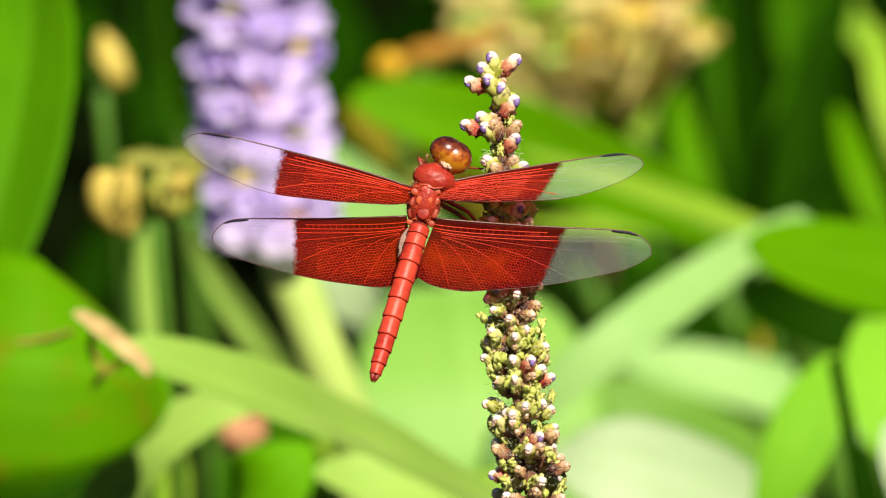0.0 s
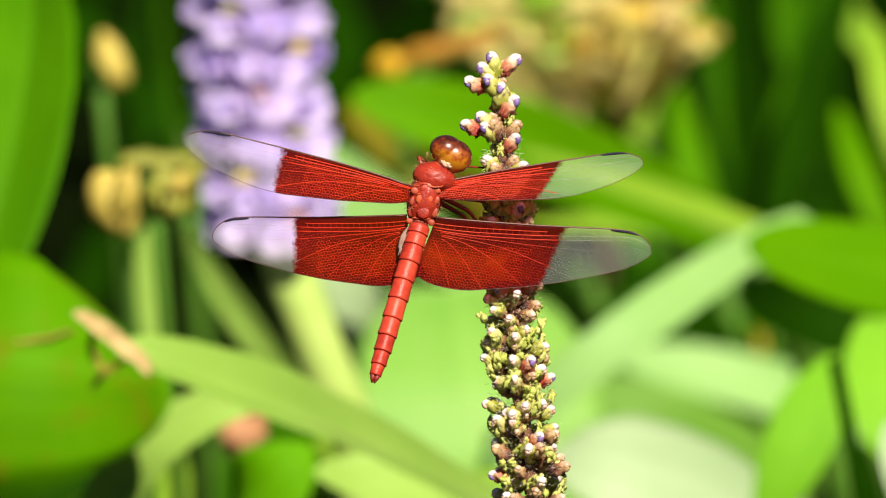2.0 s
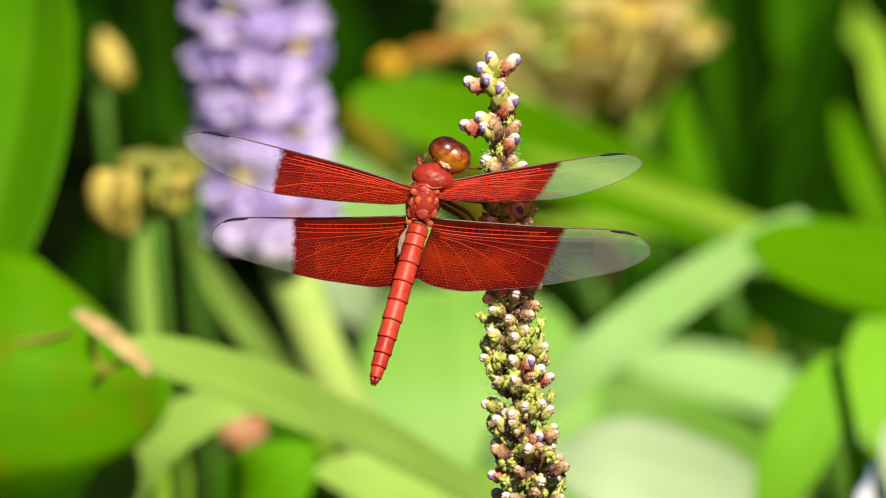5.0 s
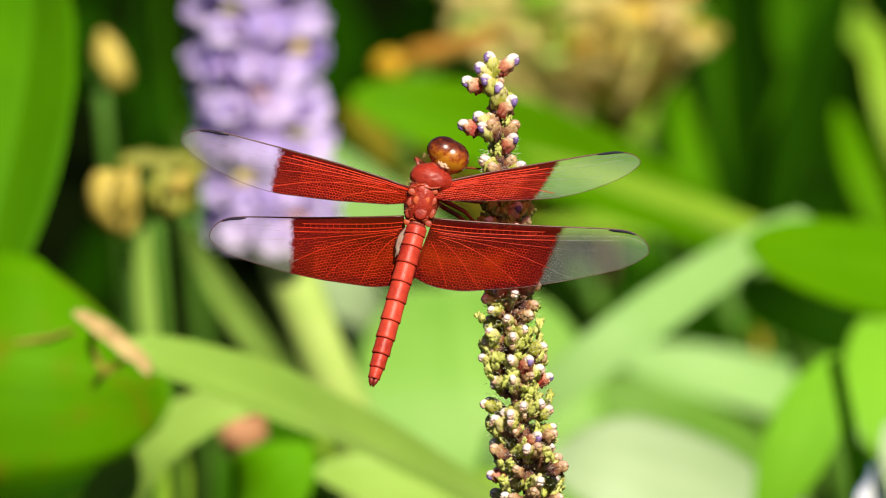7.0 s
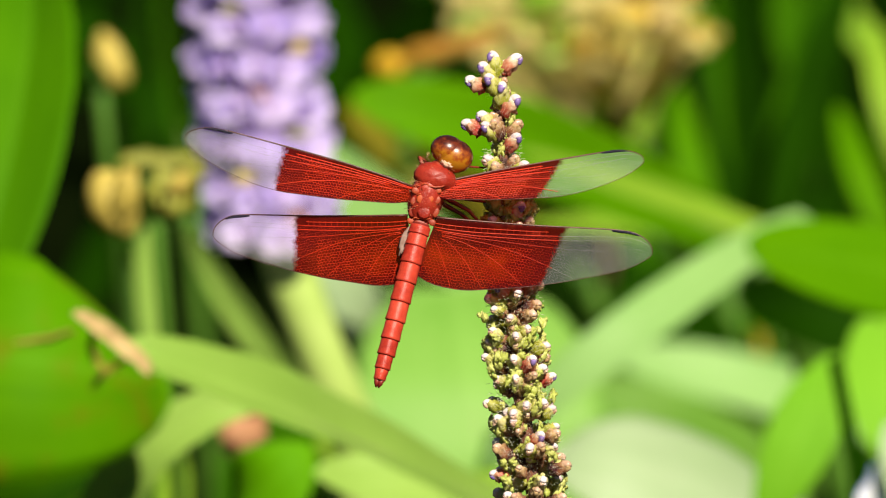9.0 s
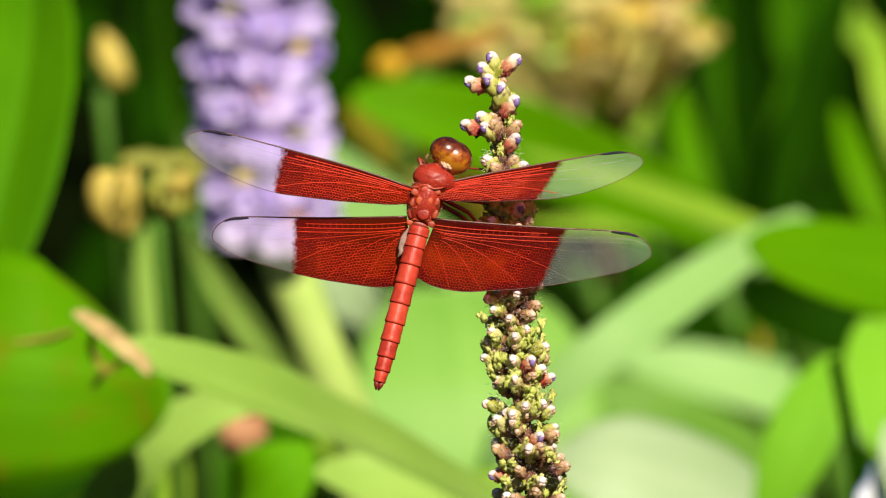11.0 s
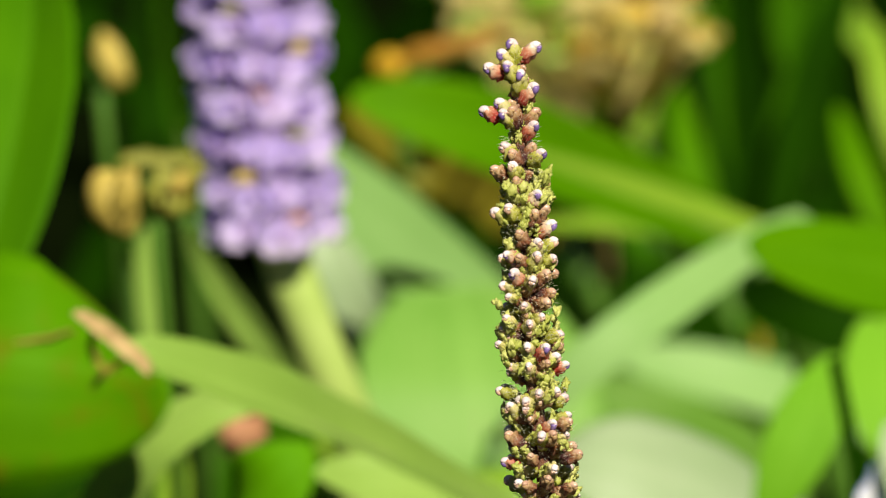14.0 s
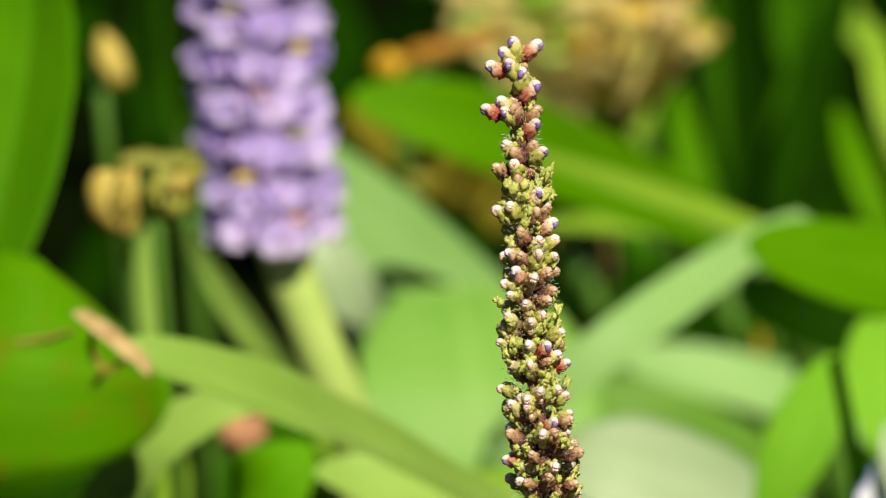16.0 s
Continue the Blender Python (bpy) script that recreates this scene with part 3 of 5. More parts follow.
# narrow blades behind
BLADES = [
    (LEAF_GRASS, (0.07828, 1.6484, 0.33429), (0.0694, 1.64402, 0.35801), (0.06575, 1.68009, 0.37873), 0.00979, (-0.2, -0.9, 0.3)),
    (LEAF_DEEP_SHADE, (0.09156, 1.83874, 0.27098), (0.09911, 1.85011, 0.31653), (0.08653, 1.86633, 0.38163), 0.02012, (-0.5, -0.8, -0.35)),
    (LEAF_MID_SHADE, (0.08592, 1.6969, 0.32212), (0.09554, 1.70698, 0.36257), (0.11157, 1.71861, 0.40922), 0.00834, (-0.2, -0.9, 0.3)),
    (LEAF_DEEP_SHADE, (0.09091, 1.64496, 0.32051), (0.09722, 1.65775, 0.3718), (0.11616, 1.66978, 0.42005), 0.0142, (-0.5, -0.8, -0.35)),
    (LEAF_DEEP_SHADE, (0.11328, 1.74185, 0.29574), (0.11979, 1.75406, 0.3447), (0.10677, 1.76626, 0.39366), 0.01628, (-0.5, -0.8, -0.35)),
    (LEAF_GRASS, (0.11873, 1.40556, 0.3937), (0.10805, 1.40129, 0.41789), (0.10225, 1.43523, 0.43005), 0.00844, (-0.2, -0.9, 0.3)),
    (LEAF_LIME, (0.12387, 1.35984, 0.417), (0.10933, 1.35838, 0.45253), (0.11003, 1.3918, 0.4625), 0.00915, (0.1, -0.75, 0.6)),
    (LEAF_MID_SHADE, (0.09425, 1.94147, 0.26967), (0.08632, 1.95025, 0.30485), (0.08252, 1.96068, 0.34672), 0.0076, (-0.2, -0.9, 0.3)),
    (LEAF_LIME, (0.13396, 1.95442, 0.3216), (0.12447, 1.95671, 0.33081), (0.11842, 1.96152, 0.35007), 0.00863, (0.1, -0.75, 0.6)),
    (LEAF_MID_SHADE, (0.11648, 2.04798, 0.28348), (0.10672, 2.05442, 0.30932), (0.1076, 2.05915, 0.32828), 0.01243, (0.1, -0.75, 0.6)),
    (LEAF_DEEP_SHADE, (0.05957, 1.74736, 0.31785), (0.05877, 1.75032, 0.3297), (0.04818, 1.75563, 0.35102), 0.01953, (-0.5, -0.8, -0.35)),
    (LEAF_MID_SHADE, (0.09206, 1.52282, 0.32664), (0.08294, 1.52686, 0.34285), (0.08294, 1.5309, 0.35906), 0.00699, (0.1, -0.85, 0.4)),
    (LEAF_DEEP_SHADE, (-0.08692, 1.745, 0.30838), (-0.08895, 1.75643, 0.35418), (-0.0861, 1.76626, 0.39366), 0.00749, (-0.5, -0.8, -0.35)),
    (LEAF_MID_SHADE, (-0.07613, 1.84929, 0.31329), (-0.08241, 1.85659, 0.34258), (-0.08368, 1.86389, 0.37187), 0.0057, (-0.5, -0.8, -0.35)),
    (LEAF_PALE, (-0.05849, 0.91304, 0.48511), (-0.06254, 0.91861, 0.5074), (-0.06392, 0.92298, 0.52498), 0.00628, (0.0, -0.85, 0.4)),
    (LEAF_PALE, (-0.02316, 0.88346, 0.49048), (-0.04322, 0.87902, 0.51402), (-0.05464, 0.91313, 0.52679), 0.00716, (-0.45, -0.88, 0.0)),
    (LEAF_DEEP_SHADE, (0.08348, 1.54068, 0.3156), (0.0598, 1.54568, 0.33563), (0.05137, 1.5514, 0.35862), 0.03058, (0.0, -0.8, 0.5)),
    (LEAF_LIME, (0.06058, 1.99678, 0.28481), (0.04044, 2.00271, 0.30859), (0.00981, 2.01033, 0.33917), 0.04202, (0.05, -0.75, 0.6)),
    (LEAF_DEEP_SHADE, (0.12822, 1.7847, 0.26092), (0.11087, 1.79188, 0.28977), (0.077, 1.79269, 0.29298), 0.02478, (0.0, -0.8, 0.5)),
    (LEAF_DEEP_SHADE, (-0.10567, 1.05123, 0.4193), (-0.08643, 1.05433, 0.43176), (-0.06207, 1.05743, 0.44419), 0.01924, (0.0, -0.85, 0.4)),
    (LEAF_MID_SHADE, (-0.05206, 1.34046, 0.33928), (-0.04491, 1.34564, 0.3601), (-0.03204, 1.34946, 0.37536), 0.02432, (0.1, -0.8, 0.5)),
    (LEAF_LIME, (-0.05377, 0.762, 0.49933), (-0.05468, 0.76419, 0.50815), (-0.05286, 0.76639, 0.51694), 0.00681, (0.0, -0.8, 0.5)),
    (LEAF_TAWNY, (0.03303, 1.55325, 0.36604), (0.00779, 1.55566, 0.37568), (-0.0266, 1.56176, 0.40016), 0.01835, (0.0, -0.8, 0.5)),
]
WORDS = {LEAF_BRIGHT: "narrow bright green blade-like leaf", LEAF_DEEP_SHADE: "narrow deep green leaf with shade in its colour", LEAF_GRASS: "narrow grass-green leaf", LEAF_TAWNY: "withering tawny green leaf",
         LEAF_MID_SHADE: "narrow mid-green leaf with shade in its colour", LEAF_CREAM: "narrow creamy green sunlit leaf",
         LEAF_LIME: "narrow yellow-green sunlit leaf", LEAF_PALE: "narrow pale green leaf"}
for mat, a, b, c, w, face in BLADES:
    leaf(WORDS[mat] + " among the marsh plants", mat, a, b, c, w, face, q=0.5, cup=0.2)


def stem(label, mat, a, b, c, r, name="plant_stem"):
    """A bare stalk that stands in the mud; a is its lower visible end."""
    a, b, c = Vector(a), Vector(b), Vector(c)
    foot = Vector((a.x, a.y + 0.05, 0.0))
    thing = base_of(name, foot, label, "stem")
    bm = bmesh.new()
    pts = curve((0, 0, -0.02), (a - foot) * 0.5, a - foot, 8)[:-1] + curve(a - foot, b - foot, c - foot, 12)
    sweep(bm, pts, [r * (1.15 - 0.3 * i / len(pts)) for i in range(len(pts))], 12)
    part("stalk", bm, mat, thing)
    return thing


stem("thin dark green stem with shade in its colour", LEAF_DEEP_SHADE, (0.08001, 0.62702, 0.53668), (0.07678, 0.622, 0.55787), (0.07394, 0.63527, 0.56976), 0.0016)


# ---- far plants behind, too many to count ----
bm = bmesh.new()
uv = bm.loops.layers.uv.new("uv")
rnd = random.Random(7)
for k in range(480):
    y = rnd.uniform(2.1, 3.9)
    x = rnd.uniform(-2.1, 2.1)
    h = max(0.12, 0.78 - 0.25 * y + rnd.uniform(-0.12, 0.17))
    lean, w = Vector((rnd.uniform(-0.16, 0.16), rnd.uniform(-0.12, 0.12), 0)), rnd.uniform(0.006, 0.018)
    ang = rnd.uniform(-0.9, 0.9)
    side = Vector((math.cos(ang), math.sin(ang), 0))
    rows = []
    for i in range(7):
        s = i / 6
        c = Vector((x, y, 0)) + lean * s * s + Vector((0, 0, h * s * (1 - 0.12 * s)))
        ww = w * max(0.04, math.sin(math.pi * (0.12 + 0.86 * s) ** 1.3))
        rows.append((bm.verts.new(c - side * ww), bm.verts.new(c + side * ww), s))
    for a, b in zip(rows, rows[1:]):
        f = bm.faces.new((a[0], a[1], b[1], b[0]))
        f.smooth = True
        for loop, t in zip(f.loops, ((0, a[2]), (1, a[2]), (1, b[2]), (0, b[2]))):
            loop[uv].uv = t
# the thicket's darkness is mostly shade put into its leaf colour
far = part("marsh_thicket", bm, LEAF_DEEP_SHADE, None)
tagged(far, "dense thicket of marsh leaves, its green darkened for shade", "foliage", kind="stuff")


# ---- lilac flower spike ----
def petal(bm, turn, length, width, curl, mat=0):
    rows = []
    for i in range(5):
        s = i / 4
        w = width * math.sin(math.pi * (0.18 + 0.72 * s))
        z = length * s
        out = curl * length * s * s
        rows.append([bm.verts.new(turn @ Vector((u * w, out + 0.12 * length * abs(u) ** 2 * s, z))) for u in (-1, -0.4, 0.4, 1)])
    for a, b in zip(rows, rows[1:]):
        for j in range(3):
            f = bm.faces.new((a[j], a[j + 1], b[j + 1], b[j]))
            f.smooth, f.material_index = True, mat
    return bm


def floret_mesh(seed):
    """A two-lipped floret: long lobes to both sides, shorter ones above and below."""
    r = random.Random(seed)
    bm = bmesh.new()
    for a in (60, 90, 120, 240, 270, 300):
        a += r.uniform(-9, 9)
        turn = Matrix.Rotation(radians(a), 3, "Z") @ Matrix.Rotation(radians(-68 + r.uniform(-14, 14)), 3, "X")
        petal(bm, turn, 0.0060 * r.uniform(0.88, 1.12) * (0.25 + 0.75 * abs(math.sin(radians(a)))), 0.0025, -0.3)
    sweep(bm, [(0, 0, -0.006), (0, 0, -0.002), (0, 0, 0.0012)], [0.0010, 0.0014, 0.0013], 7, mat=1)
    for k in range(3):
        a = k * 2.1
        sweep(bm, [(0, 0, 0), (0.0006 * math.cos(a), 0.0006 * math.sin(a), 0.003)], 0.0002, 4, mat=1)
    return bm


top, foot_of_flower = Vector((-0.03959, 0.76422, 0.63227)), Vector((-0.03325, 0.7481, 0.56763))
flower = base_of("pickerelweed_flower", (foot_of_flower.x + 0.02, foot_of_flower.y + 0.03, 0.0),
                 "upright spike of lilac pickerelweed flowers on a yellow-green stalk", "flower")
fo = flower.location.copy()
bm = bmesh.new()
sweep(bm, [p - fo for p in curve(foot_of_flower, (foot_of_flower + top) / 2, top, 10)], [0.0074 * (1 - 0.02 * i) for i in range(10)], 10)
part("flower_axis", bm, PETAL_DARK, flower)
bm = bmesh.new()
low = Vector((-0.01619, 0.74706, 0.52213))
sweep(bm, [p - fo for p in curve(fo + Vector((0.01, 0, -0.02)), low + Vector((0.0, 0.01, -0.2)), low, 8)[:-1] + curve(low, Vector((-0.02508, 0.74228, 0.54428)), foot_of_flower, 10)],
      [0.00537] * 11 + [0.00515] * 4 + [0.0050, 0.0046], 12)
part("flower_stalk", bm, STALK_YELLOW, flower, "thick yellow-green stalk")
sample = [part("floret", floret_mesh(s), [PETAL, PETAL_DARK], flower) for s in range(4)]
rnd = random.Random(3)
axis_dir = (top - foot_of_flower)
count = 0
rows_up = 8
for i in range(rows_up):
    s = (i + 0.05) / rows_up
    around = 11
    spin = rnd.uniform(0, 1)
    for k in range(around):
        a = 2 * math.pi * (k + spin) / around + rnd.uniform(-0.2, 0.2)
        out = Vector((math.cos(a), math.sin(a), 0))
        reach = 0.0097 * (1 - 0.04 * s) * rnd.uniform(0.86, 1.14)
        at = foot_of_flower + axis_dir * (s + rnd.uniform(-0.017, 0.017)) + out * reach
        way = (out + Vector((0, 0, rnd.uniform(0.15, 0.38)))).normalized()
        rot = way.to_track_quat("Z", "Y").to_matrix().to_4x4() @ Matrix.Rotation(rnd.uniform(-0.14, 0.14), 4, "Z")
        m = Matrix.Translation(at - fo) @ rot @ Matrix.Diagonal((rnd.uniform(0.9, 1.3), rnd.uniform(0.85, 1.2), 1.0, 1.0))
        if count < 4:
            sample[count].matrix_basis = m
        else:
            reuse("floret", sample[count % 4], flower, m)
        count += 1
for i in range(12):
    a = -1.57 + rnd.uniform(-1.1, 1.1)
    at = foot_of_flower + axis_dir * ((i + 0.45) / rows_up) + Vector((math.cos(a), math.sin(a), 0)) * 0.0105
    bm = bmesh.new()
    blob(bm, at - fo, (0.0021, 0.0016, 0.0014), 7, 10, 0.5, 3.0)
    part("spent_floret", bm, (PINKISH, YELLOWED, OLIVE)[i % 3], flower, "small withered floret")


# ---- withered flower heads ----
def withered(label, at, parts_list, foot_shift=(0.03, 0.3), stalk_mat=STALK_GREEN, seed=1, name="withered_flower"):
    """A dried flower head: crumpled florets and buds on a thin stalk."""
    at = Vector(at)
    foot = Vector((at.x + foot_shift[0], at.y + foot_shift[1], 0))
    thing = base_of(name, foot, label, "flower")
    bm = bmesh.new()
    sweep(bm, curve((0, 0, -0.02), (at - foot) * 0.6, at - foot, 12), [0.0014] * 12, 8)
    part("stalk", bm, stalk_mat, thing)
    for spot, size, mat, rough in parts_list:
        spot = Vector(spot)
        r = random.Random(seed + spot.x * 1000)
        bm = bmesh.new()
        turn = Euler((r.uniform(-0.5, 0.5), r.uniform(-0.5, 0.5), r.uniform(-0.5, 0.5))).to_matrix()
        blob(bm, spot - foot, size, 10, 14, rough, 2.2, turn)
        piece = part("dry_floret", bm, mat, thing)
        bm = bmesh.new()
        sweep(bm, [at - foot, (at - foot) * 0.4 + (spot - foot) * 0.6 - Vector((0, 0, 0.002)), spot - foot], [0.0007, 0.0006, 0.0005], 6)
        part("pedicel", bm, stalk_mat, piece)
    return thing


withered("yellowish withered flower pod on an olive stalk", (-0.05501, 0.65375, 0.60255), [
    ((-0.06193, 0.63282, 0.60129), (0.00467, 0.00403, 0.00657), YELLOWED, 0.16),
    ((-0.05904, 0.61373, 0.60737), (0.00276, 0.00212, 0.00488), YELLOWED, 0.35),
    ((-0.05156, 0.64279, 0.59994), (0.00426, 0.0032, 0.0049), OLIVE, 0.6),
    ((-0.04918, 0.62382, 0.60654), (0.00213, 0.0017, 0.00277), YELLOWED, 0.6),
    ((-0.05448, 0.65414, 0.60411), (0.00703, 0.00256, 0.0016), OLIVE, 0.5),
    ((-0.04828, 0.66347, 0.6002), (0.00277, 0.00234, 0.0032), OLIVE, 0.6)], seed=2)
withered("tan withered bud with a green sheath", (-0.07745, 1.07573, 0.5176), [
    ((-0.07514, 1.07766, 0.52532), (0.00321, 0.00282, 0.00616), YELLOWED, 0.5),
    ((-0.07999, 1.09723, 0.52117), (0.00282, 0.00256, 0.00718), LEAF_DEEP_SHADE, 0.4)], seed=5)
# a tangle of bleached, half-dead flower heads far behind
CLUSTER_AT, CLUSTER_RIGHT, CLUSTER_UP = Vector((0.04002, 1.63329, 0.39772)), RIGHT * 0.00016, UP * 0.00016
rnd = random.Random(23)
pieces = []
for k in range(130):
    along_x, up_y = rnd.uniform(-190, 165) + rnd.gauss(0, 18), rnd.gauss(22, 66)
    if along_x < -60 and up_y < -40 or along_x > 60 and up_y < -5:
        continue
    size = rnd.uniform(9, 23)
    mat = rnd.choices((TAN, YELLOWED, AMBER, DRY, LEAF_LIME, LEAF_PALE, BROWNED), (0.54, 0.10, 0.05, 0.02, 0.13, 0.15, 0.01))[0]
    spot_at = CLUSTER_AT + CLUSTER_RIGHT * along_x + CLUSTER_UP * up_y + AWAY * rnd.uniform(-0.2, 0.12)
    w = size * 0.00016
    pieces.append((spot_at, (w * rnd.uniform(0.8, 2.2), w * 0.6, w * rnd.uniform(0.5, 1.1)), mat, 0.9))
withered("bleached tan and olive withered flower heads tangled together", (0.04383, 1.67509, 0.3587), pieces, stalk_mat=TAN, seed=11)
withered("amber withered flower with a brown drooping stalk", (-0.01177, 1.31006, 0.46537), [
    ((-0.01345, 1.31114, 0.46972), (0.0041, 0.003, 0.0034), AMBER, 0.5),
    ((-0.00339, 1.33141, 0.46834), (0.0084, 0.00336, 0.0028), BROWNED, 0.4),
    ((0.00793, 1.34184, 0.46883), (0.0084, 0.00336, 0.0028), BROWNED, 0.4),
    ((0.00224, 1.30921, 0.46198), (0.00504, 0.00336, 0.00252), AMBER, 0.5),
    ((-0.00616, 1.3043, 0.44227), (0.003, 0.0022, 0.0019), OLIVE, 0.5)], seed=8)
withered("pinkish brown dead leaf scrap low in the tangle", (-0.03697, 0.63115, 0.55322), [
    ((-0.0375, 0.63187, 0.55611), (0.0044, 0.0012, 0.0034), PINKISH, 0.9)], seed=14, name="dead_leaf_scrap")
withered("orange-brown dead scrap between leaves", (0.08312, 1.46768, 0.35351), [
    ((0.08312, 1.46869, 0.35756), (0.0022, 0.0015, 0.0042), AMBER, 0.5)], seed=15, name="dead_leaf_scrap")


# ---- seed spike ----
PICTURE = Matrix((RIGHT, UP, -AWAY)).transposed()
SPIKE_AT = Vector((0.00932, -0.00088, 0.74648))
spike = base_of("seed_spike", SPIKE_AT, "faded pickerelweed seed spike with pale curled tips", "seed head")


SPIKE_LINE = ((-9600, 130), (-480, 44), (-370, 31), (-210, 10), (-110, -2), (-10, -2), (190, -20), (300, -26), (400, -32))


def spike_axis(y):
    """Where the stem runs, in drawing units beside the spike's middle."""
    for (ya, xa), (yb, xb) in zip(SPIKE_LINE, SPIKE_LINE[1:]):
        if y <= yb:
            break
    x = xa + (xb - xa) * (y - ya) / (yb - ya)
    return Vector((x, y, 0.25 * (y + 480) if y < -480 else 0))


bm = bmesh.new()
ys = [382 - 24 * i for i in range(37)] + [-600, -900, -1800, -3500, -6500, -9600]
sweep(bm, [spike_axis(y) * U for y in ys], [(6 + 8 * min(1, i / 24)) * U if i < 37 else 14 * U for i in range(len(ys))], 10)
part("stem", bm, BUD_BROWN, spike)


def bud_mesh(seed):
    """The shrunken tube of a spent floret, ridged and crumpled."""
    r = random.Random(seed)
    bm = bmesh.new()
    pts = [Vector((0, 2.0 * math.sin(s * 3.0), -8 + 32 * s)) * U for s in (0.0, 0.12, 0.25, 0.4, 0.55, 0.7, 0.84, 0.95, 1.0)]
    sweep(bm, pts, [k * r.uniform(0.92, 1.08) * U for k in (5, 7.8, 10.4, 11.8, 12.0, 11.2, 9.6, 8.4, 7.4)], 16)
    for v in bm.verts:
        v.co += Vector((v.co.x, v.co.y, 0)) * 0.75 * noise.noise(Vector((v.co.x, v.co.y, v.co.z * 0.4)) / U * 0.3 + Vector((seed, 0, 0)))
    for k in range(4):
        t = k * 1.6 + r.uniform(-0.5, 0.5)
        e = Vector((math.cos(t), math.sin(t), 0))
        blob(bm, e * r.uniform(6, 9) * U + Vector((0, 0, r.uniform(2, 16) * U)), (r.uniform(3, 5.5) * U, r.uniform(3, 5.5) * U, r.uniform(6, 10) * U), 8, 10, 0.7, 3.5)
    return bm


def curl_mesh(seed, big):
    """The rolled-over mouth of the floret: a short hook with a scroll at its end."""
    r = random.Random(seed)
    bm = bmesh.new()
    pts, rad = [], []
    for i in range(11):
        t = -0.7 + 4.3 * i / 10
        pts.append(Vector((r.uniform(-0.5, 0.5), big * (1 - math.cos(t)) - 0.6, 23 + big * 1.1 * math.sin(t))) * U)
        rad.append(big * (1.42 - 0.05 * i + 0.12 * math.sin(math.pi * i / 10)) * r.uniform(0.95, 1.05) * U)
    sweep(bm, pts[:7], rad[:7], 14, mat=0)
    sweep(bm, pts[6:], [k * 0.88 for k in rad[6:]], 12, mat=1)
    for k in range(3):
        blob(bm, pts[5 + k] + Vector((r.uniform(-4.5, 4.5), r.uniform(0, 3), r.uniform(-2, 2))) * U, (2.8 * U, 2.4 * U, 2.8 * U), 6, 8, 0.5, 3.0, mat=(k + seed) % 2)
    return bm


BUD_STUFF = {"pink": (BUD_PINK, [CURL, CURL_VIOLET], 5.0), "green": (BUD_GREEN, [CURL, CURL_TAN], 4.9), "brown": (BUD_BROWN, [CURL_TAN, BUD_BROWN], 4.7), "lilac": (BUD_GREEN, [CURL, CURL_VIOLET], 5.0)}
BUD_PAIRS = collections.defaultdict(list)


def put_bud(kind, at, way, size, mouth=1.0):
    """A bud whose curl sits at that place, pointing that way; the curl hangs over outwards."""
    way = way.normalized()
    down = Vector((way.x, -0.4, way.z))
    y_axis = (down - way * down.dot(way)).normalized()
    turn = Matrix((y_axis.cross(way), y_axis, way)).transposed().to_4x4() @ Matrix.Rotation(rnd.uniform(-0.5, 0.5), 4, "Z")
    m = Matrix.Translation((at - way * 25 * size) * U) @ turn @ Matrix.Scale(size, 4)
    open_by = Matrix.Translation((0, 0, 22 * (1 - mouth) * U)) @ Matrix.Scale(mouth, 4)
    skin, curl_skin, big = BUD_STUFF[kind]
    pairs = BUD_PAIRS[kind]
    if len(pairs) < 3:
        seed = 3 * sorted(BUD_STUFF).index(kind) + len(pairs)
        b = part("bud", bud_mesh(seed), skin, spike)
        c = part("curl", curl_mesh(seed, big), curl_skin, b)
        b.matrix_basis, c.matrix_basis = m, open_by
        pairs.append((b, c))
        return
    b, c = pairs[rnd.randrange(3)]
    reuse("curl", c, reuse("bud", b, spike, m), open_by)


rnd = random.Random(5)
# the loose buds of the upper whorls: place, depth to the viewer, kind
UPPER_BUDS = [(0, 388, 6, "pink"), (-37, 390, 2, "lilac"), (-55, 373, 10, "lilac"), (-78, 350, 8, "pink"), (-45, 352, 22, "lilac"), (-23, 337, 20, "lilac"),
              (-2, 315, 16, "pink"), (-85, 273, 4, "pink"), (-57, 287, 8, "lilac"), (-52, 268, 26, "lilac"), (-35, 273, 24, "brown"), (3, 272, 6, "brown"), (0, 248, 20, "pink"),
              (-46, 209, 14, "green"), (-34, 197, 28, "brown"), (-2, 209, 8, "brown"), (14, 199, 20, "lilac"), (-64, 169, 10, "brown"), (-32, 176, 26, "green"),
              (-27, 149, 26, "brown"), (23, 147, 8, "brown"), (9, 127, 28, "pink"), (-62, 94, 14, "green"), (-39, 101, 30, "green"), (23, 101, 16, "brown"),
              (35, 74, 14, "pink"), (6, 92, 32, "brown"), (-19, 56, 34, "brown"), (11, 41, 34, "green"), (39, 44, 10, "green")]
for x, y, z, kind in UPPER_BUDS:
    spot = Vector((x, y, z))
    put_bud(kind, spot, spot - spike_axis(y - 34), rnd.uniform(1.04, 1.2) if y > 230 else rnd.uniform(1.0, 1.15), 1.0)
for i in range(34):
    y = 380 - 10.2 * i
    a = i * 2.4
    out = Vector((math.cos(a), 0, -abs(math.sin(a)) if i % 3 else 0.5 * math.sin(a)))
    put_bud("brown" if i % 2 else "green", spike_axis(y) + out * (12 + 0.06 * (380 - y) if i % 3 else 14), out + Vector((0, 0.9, 0)), rnd.uniform(0.8, 1.0), 0.85)
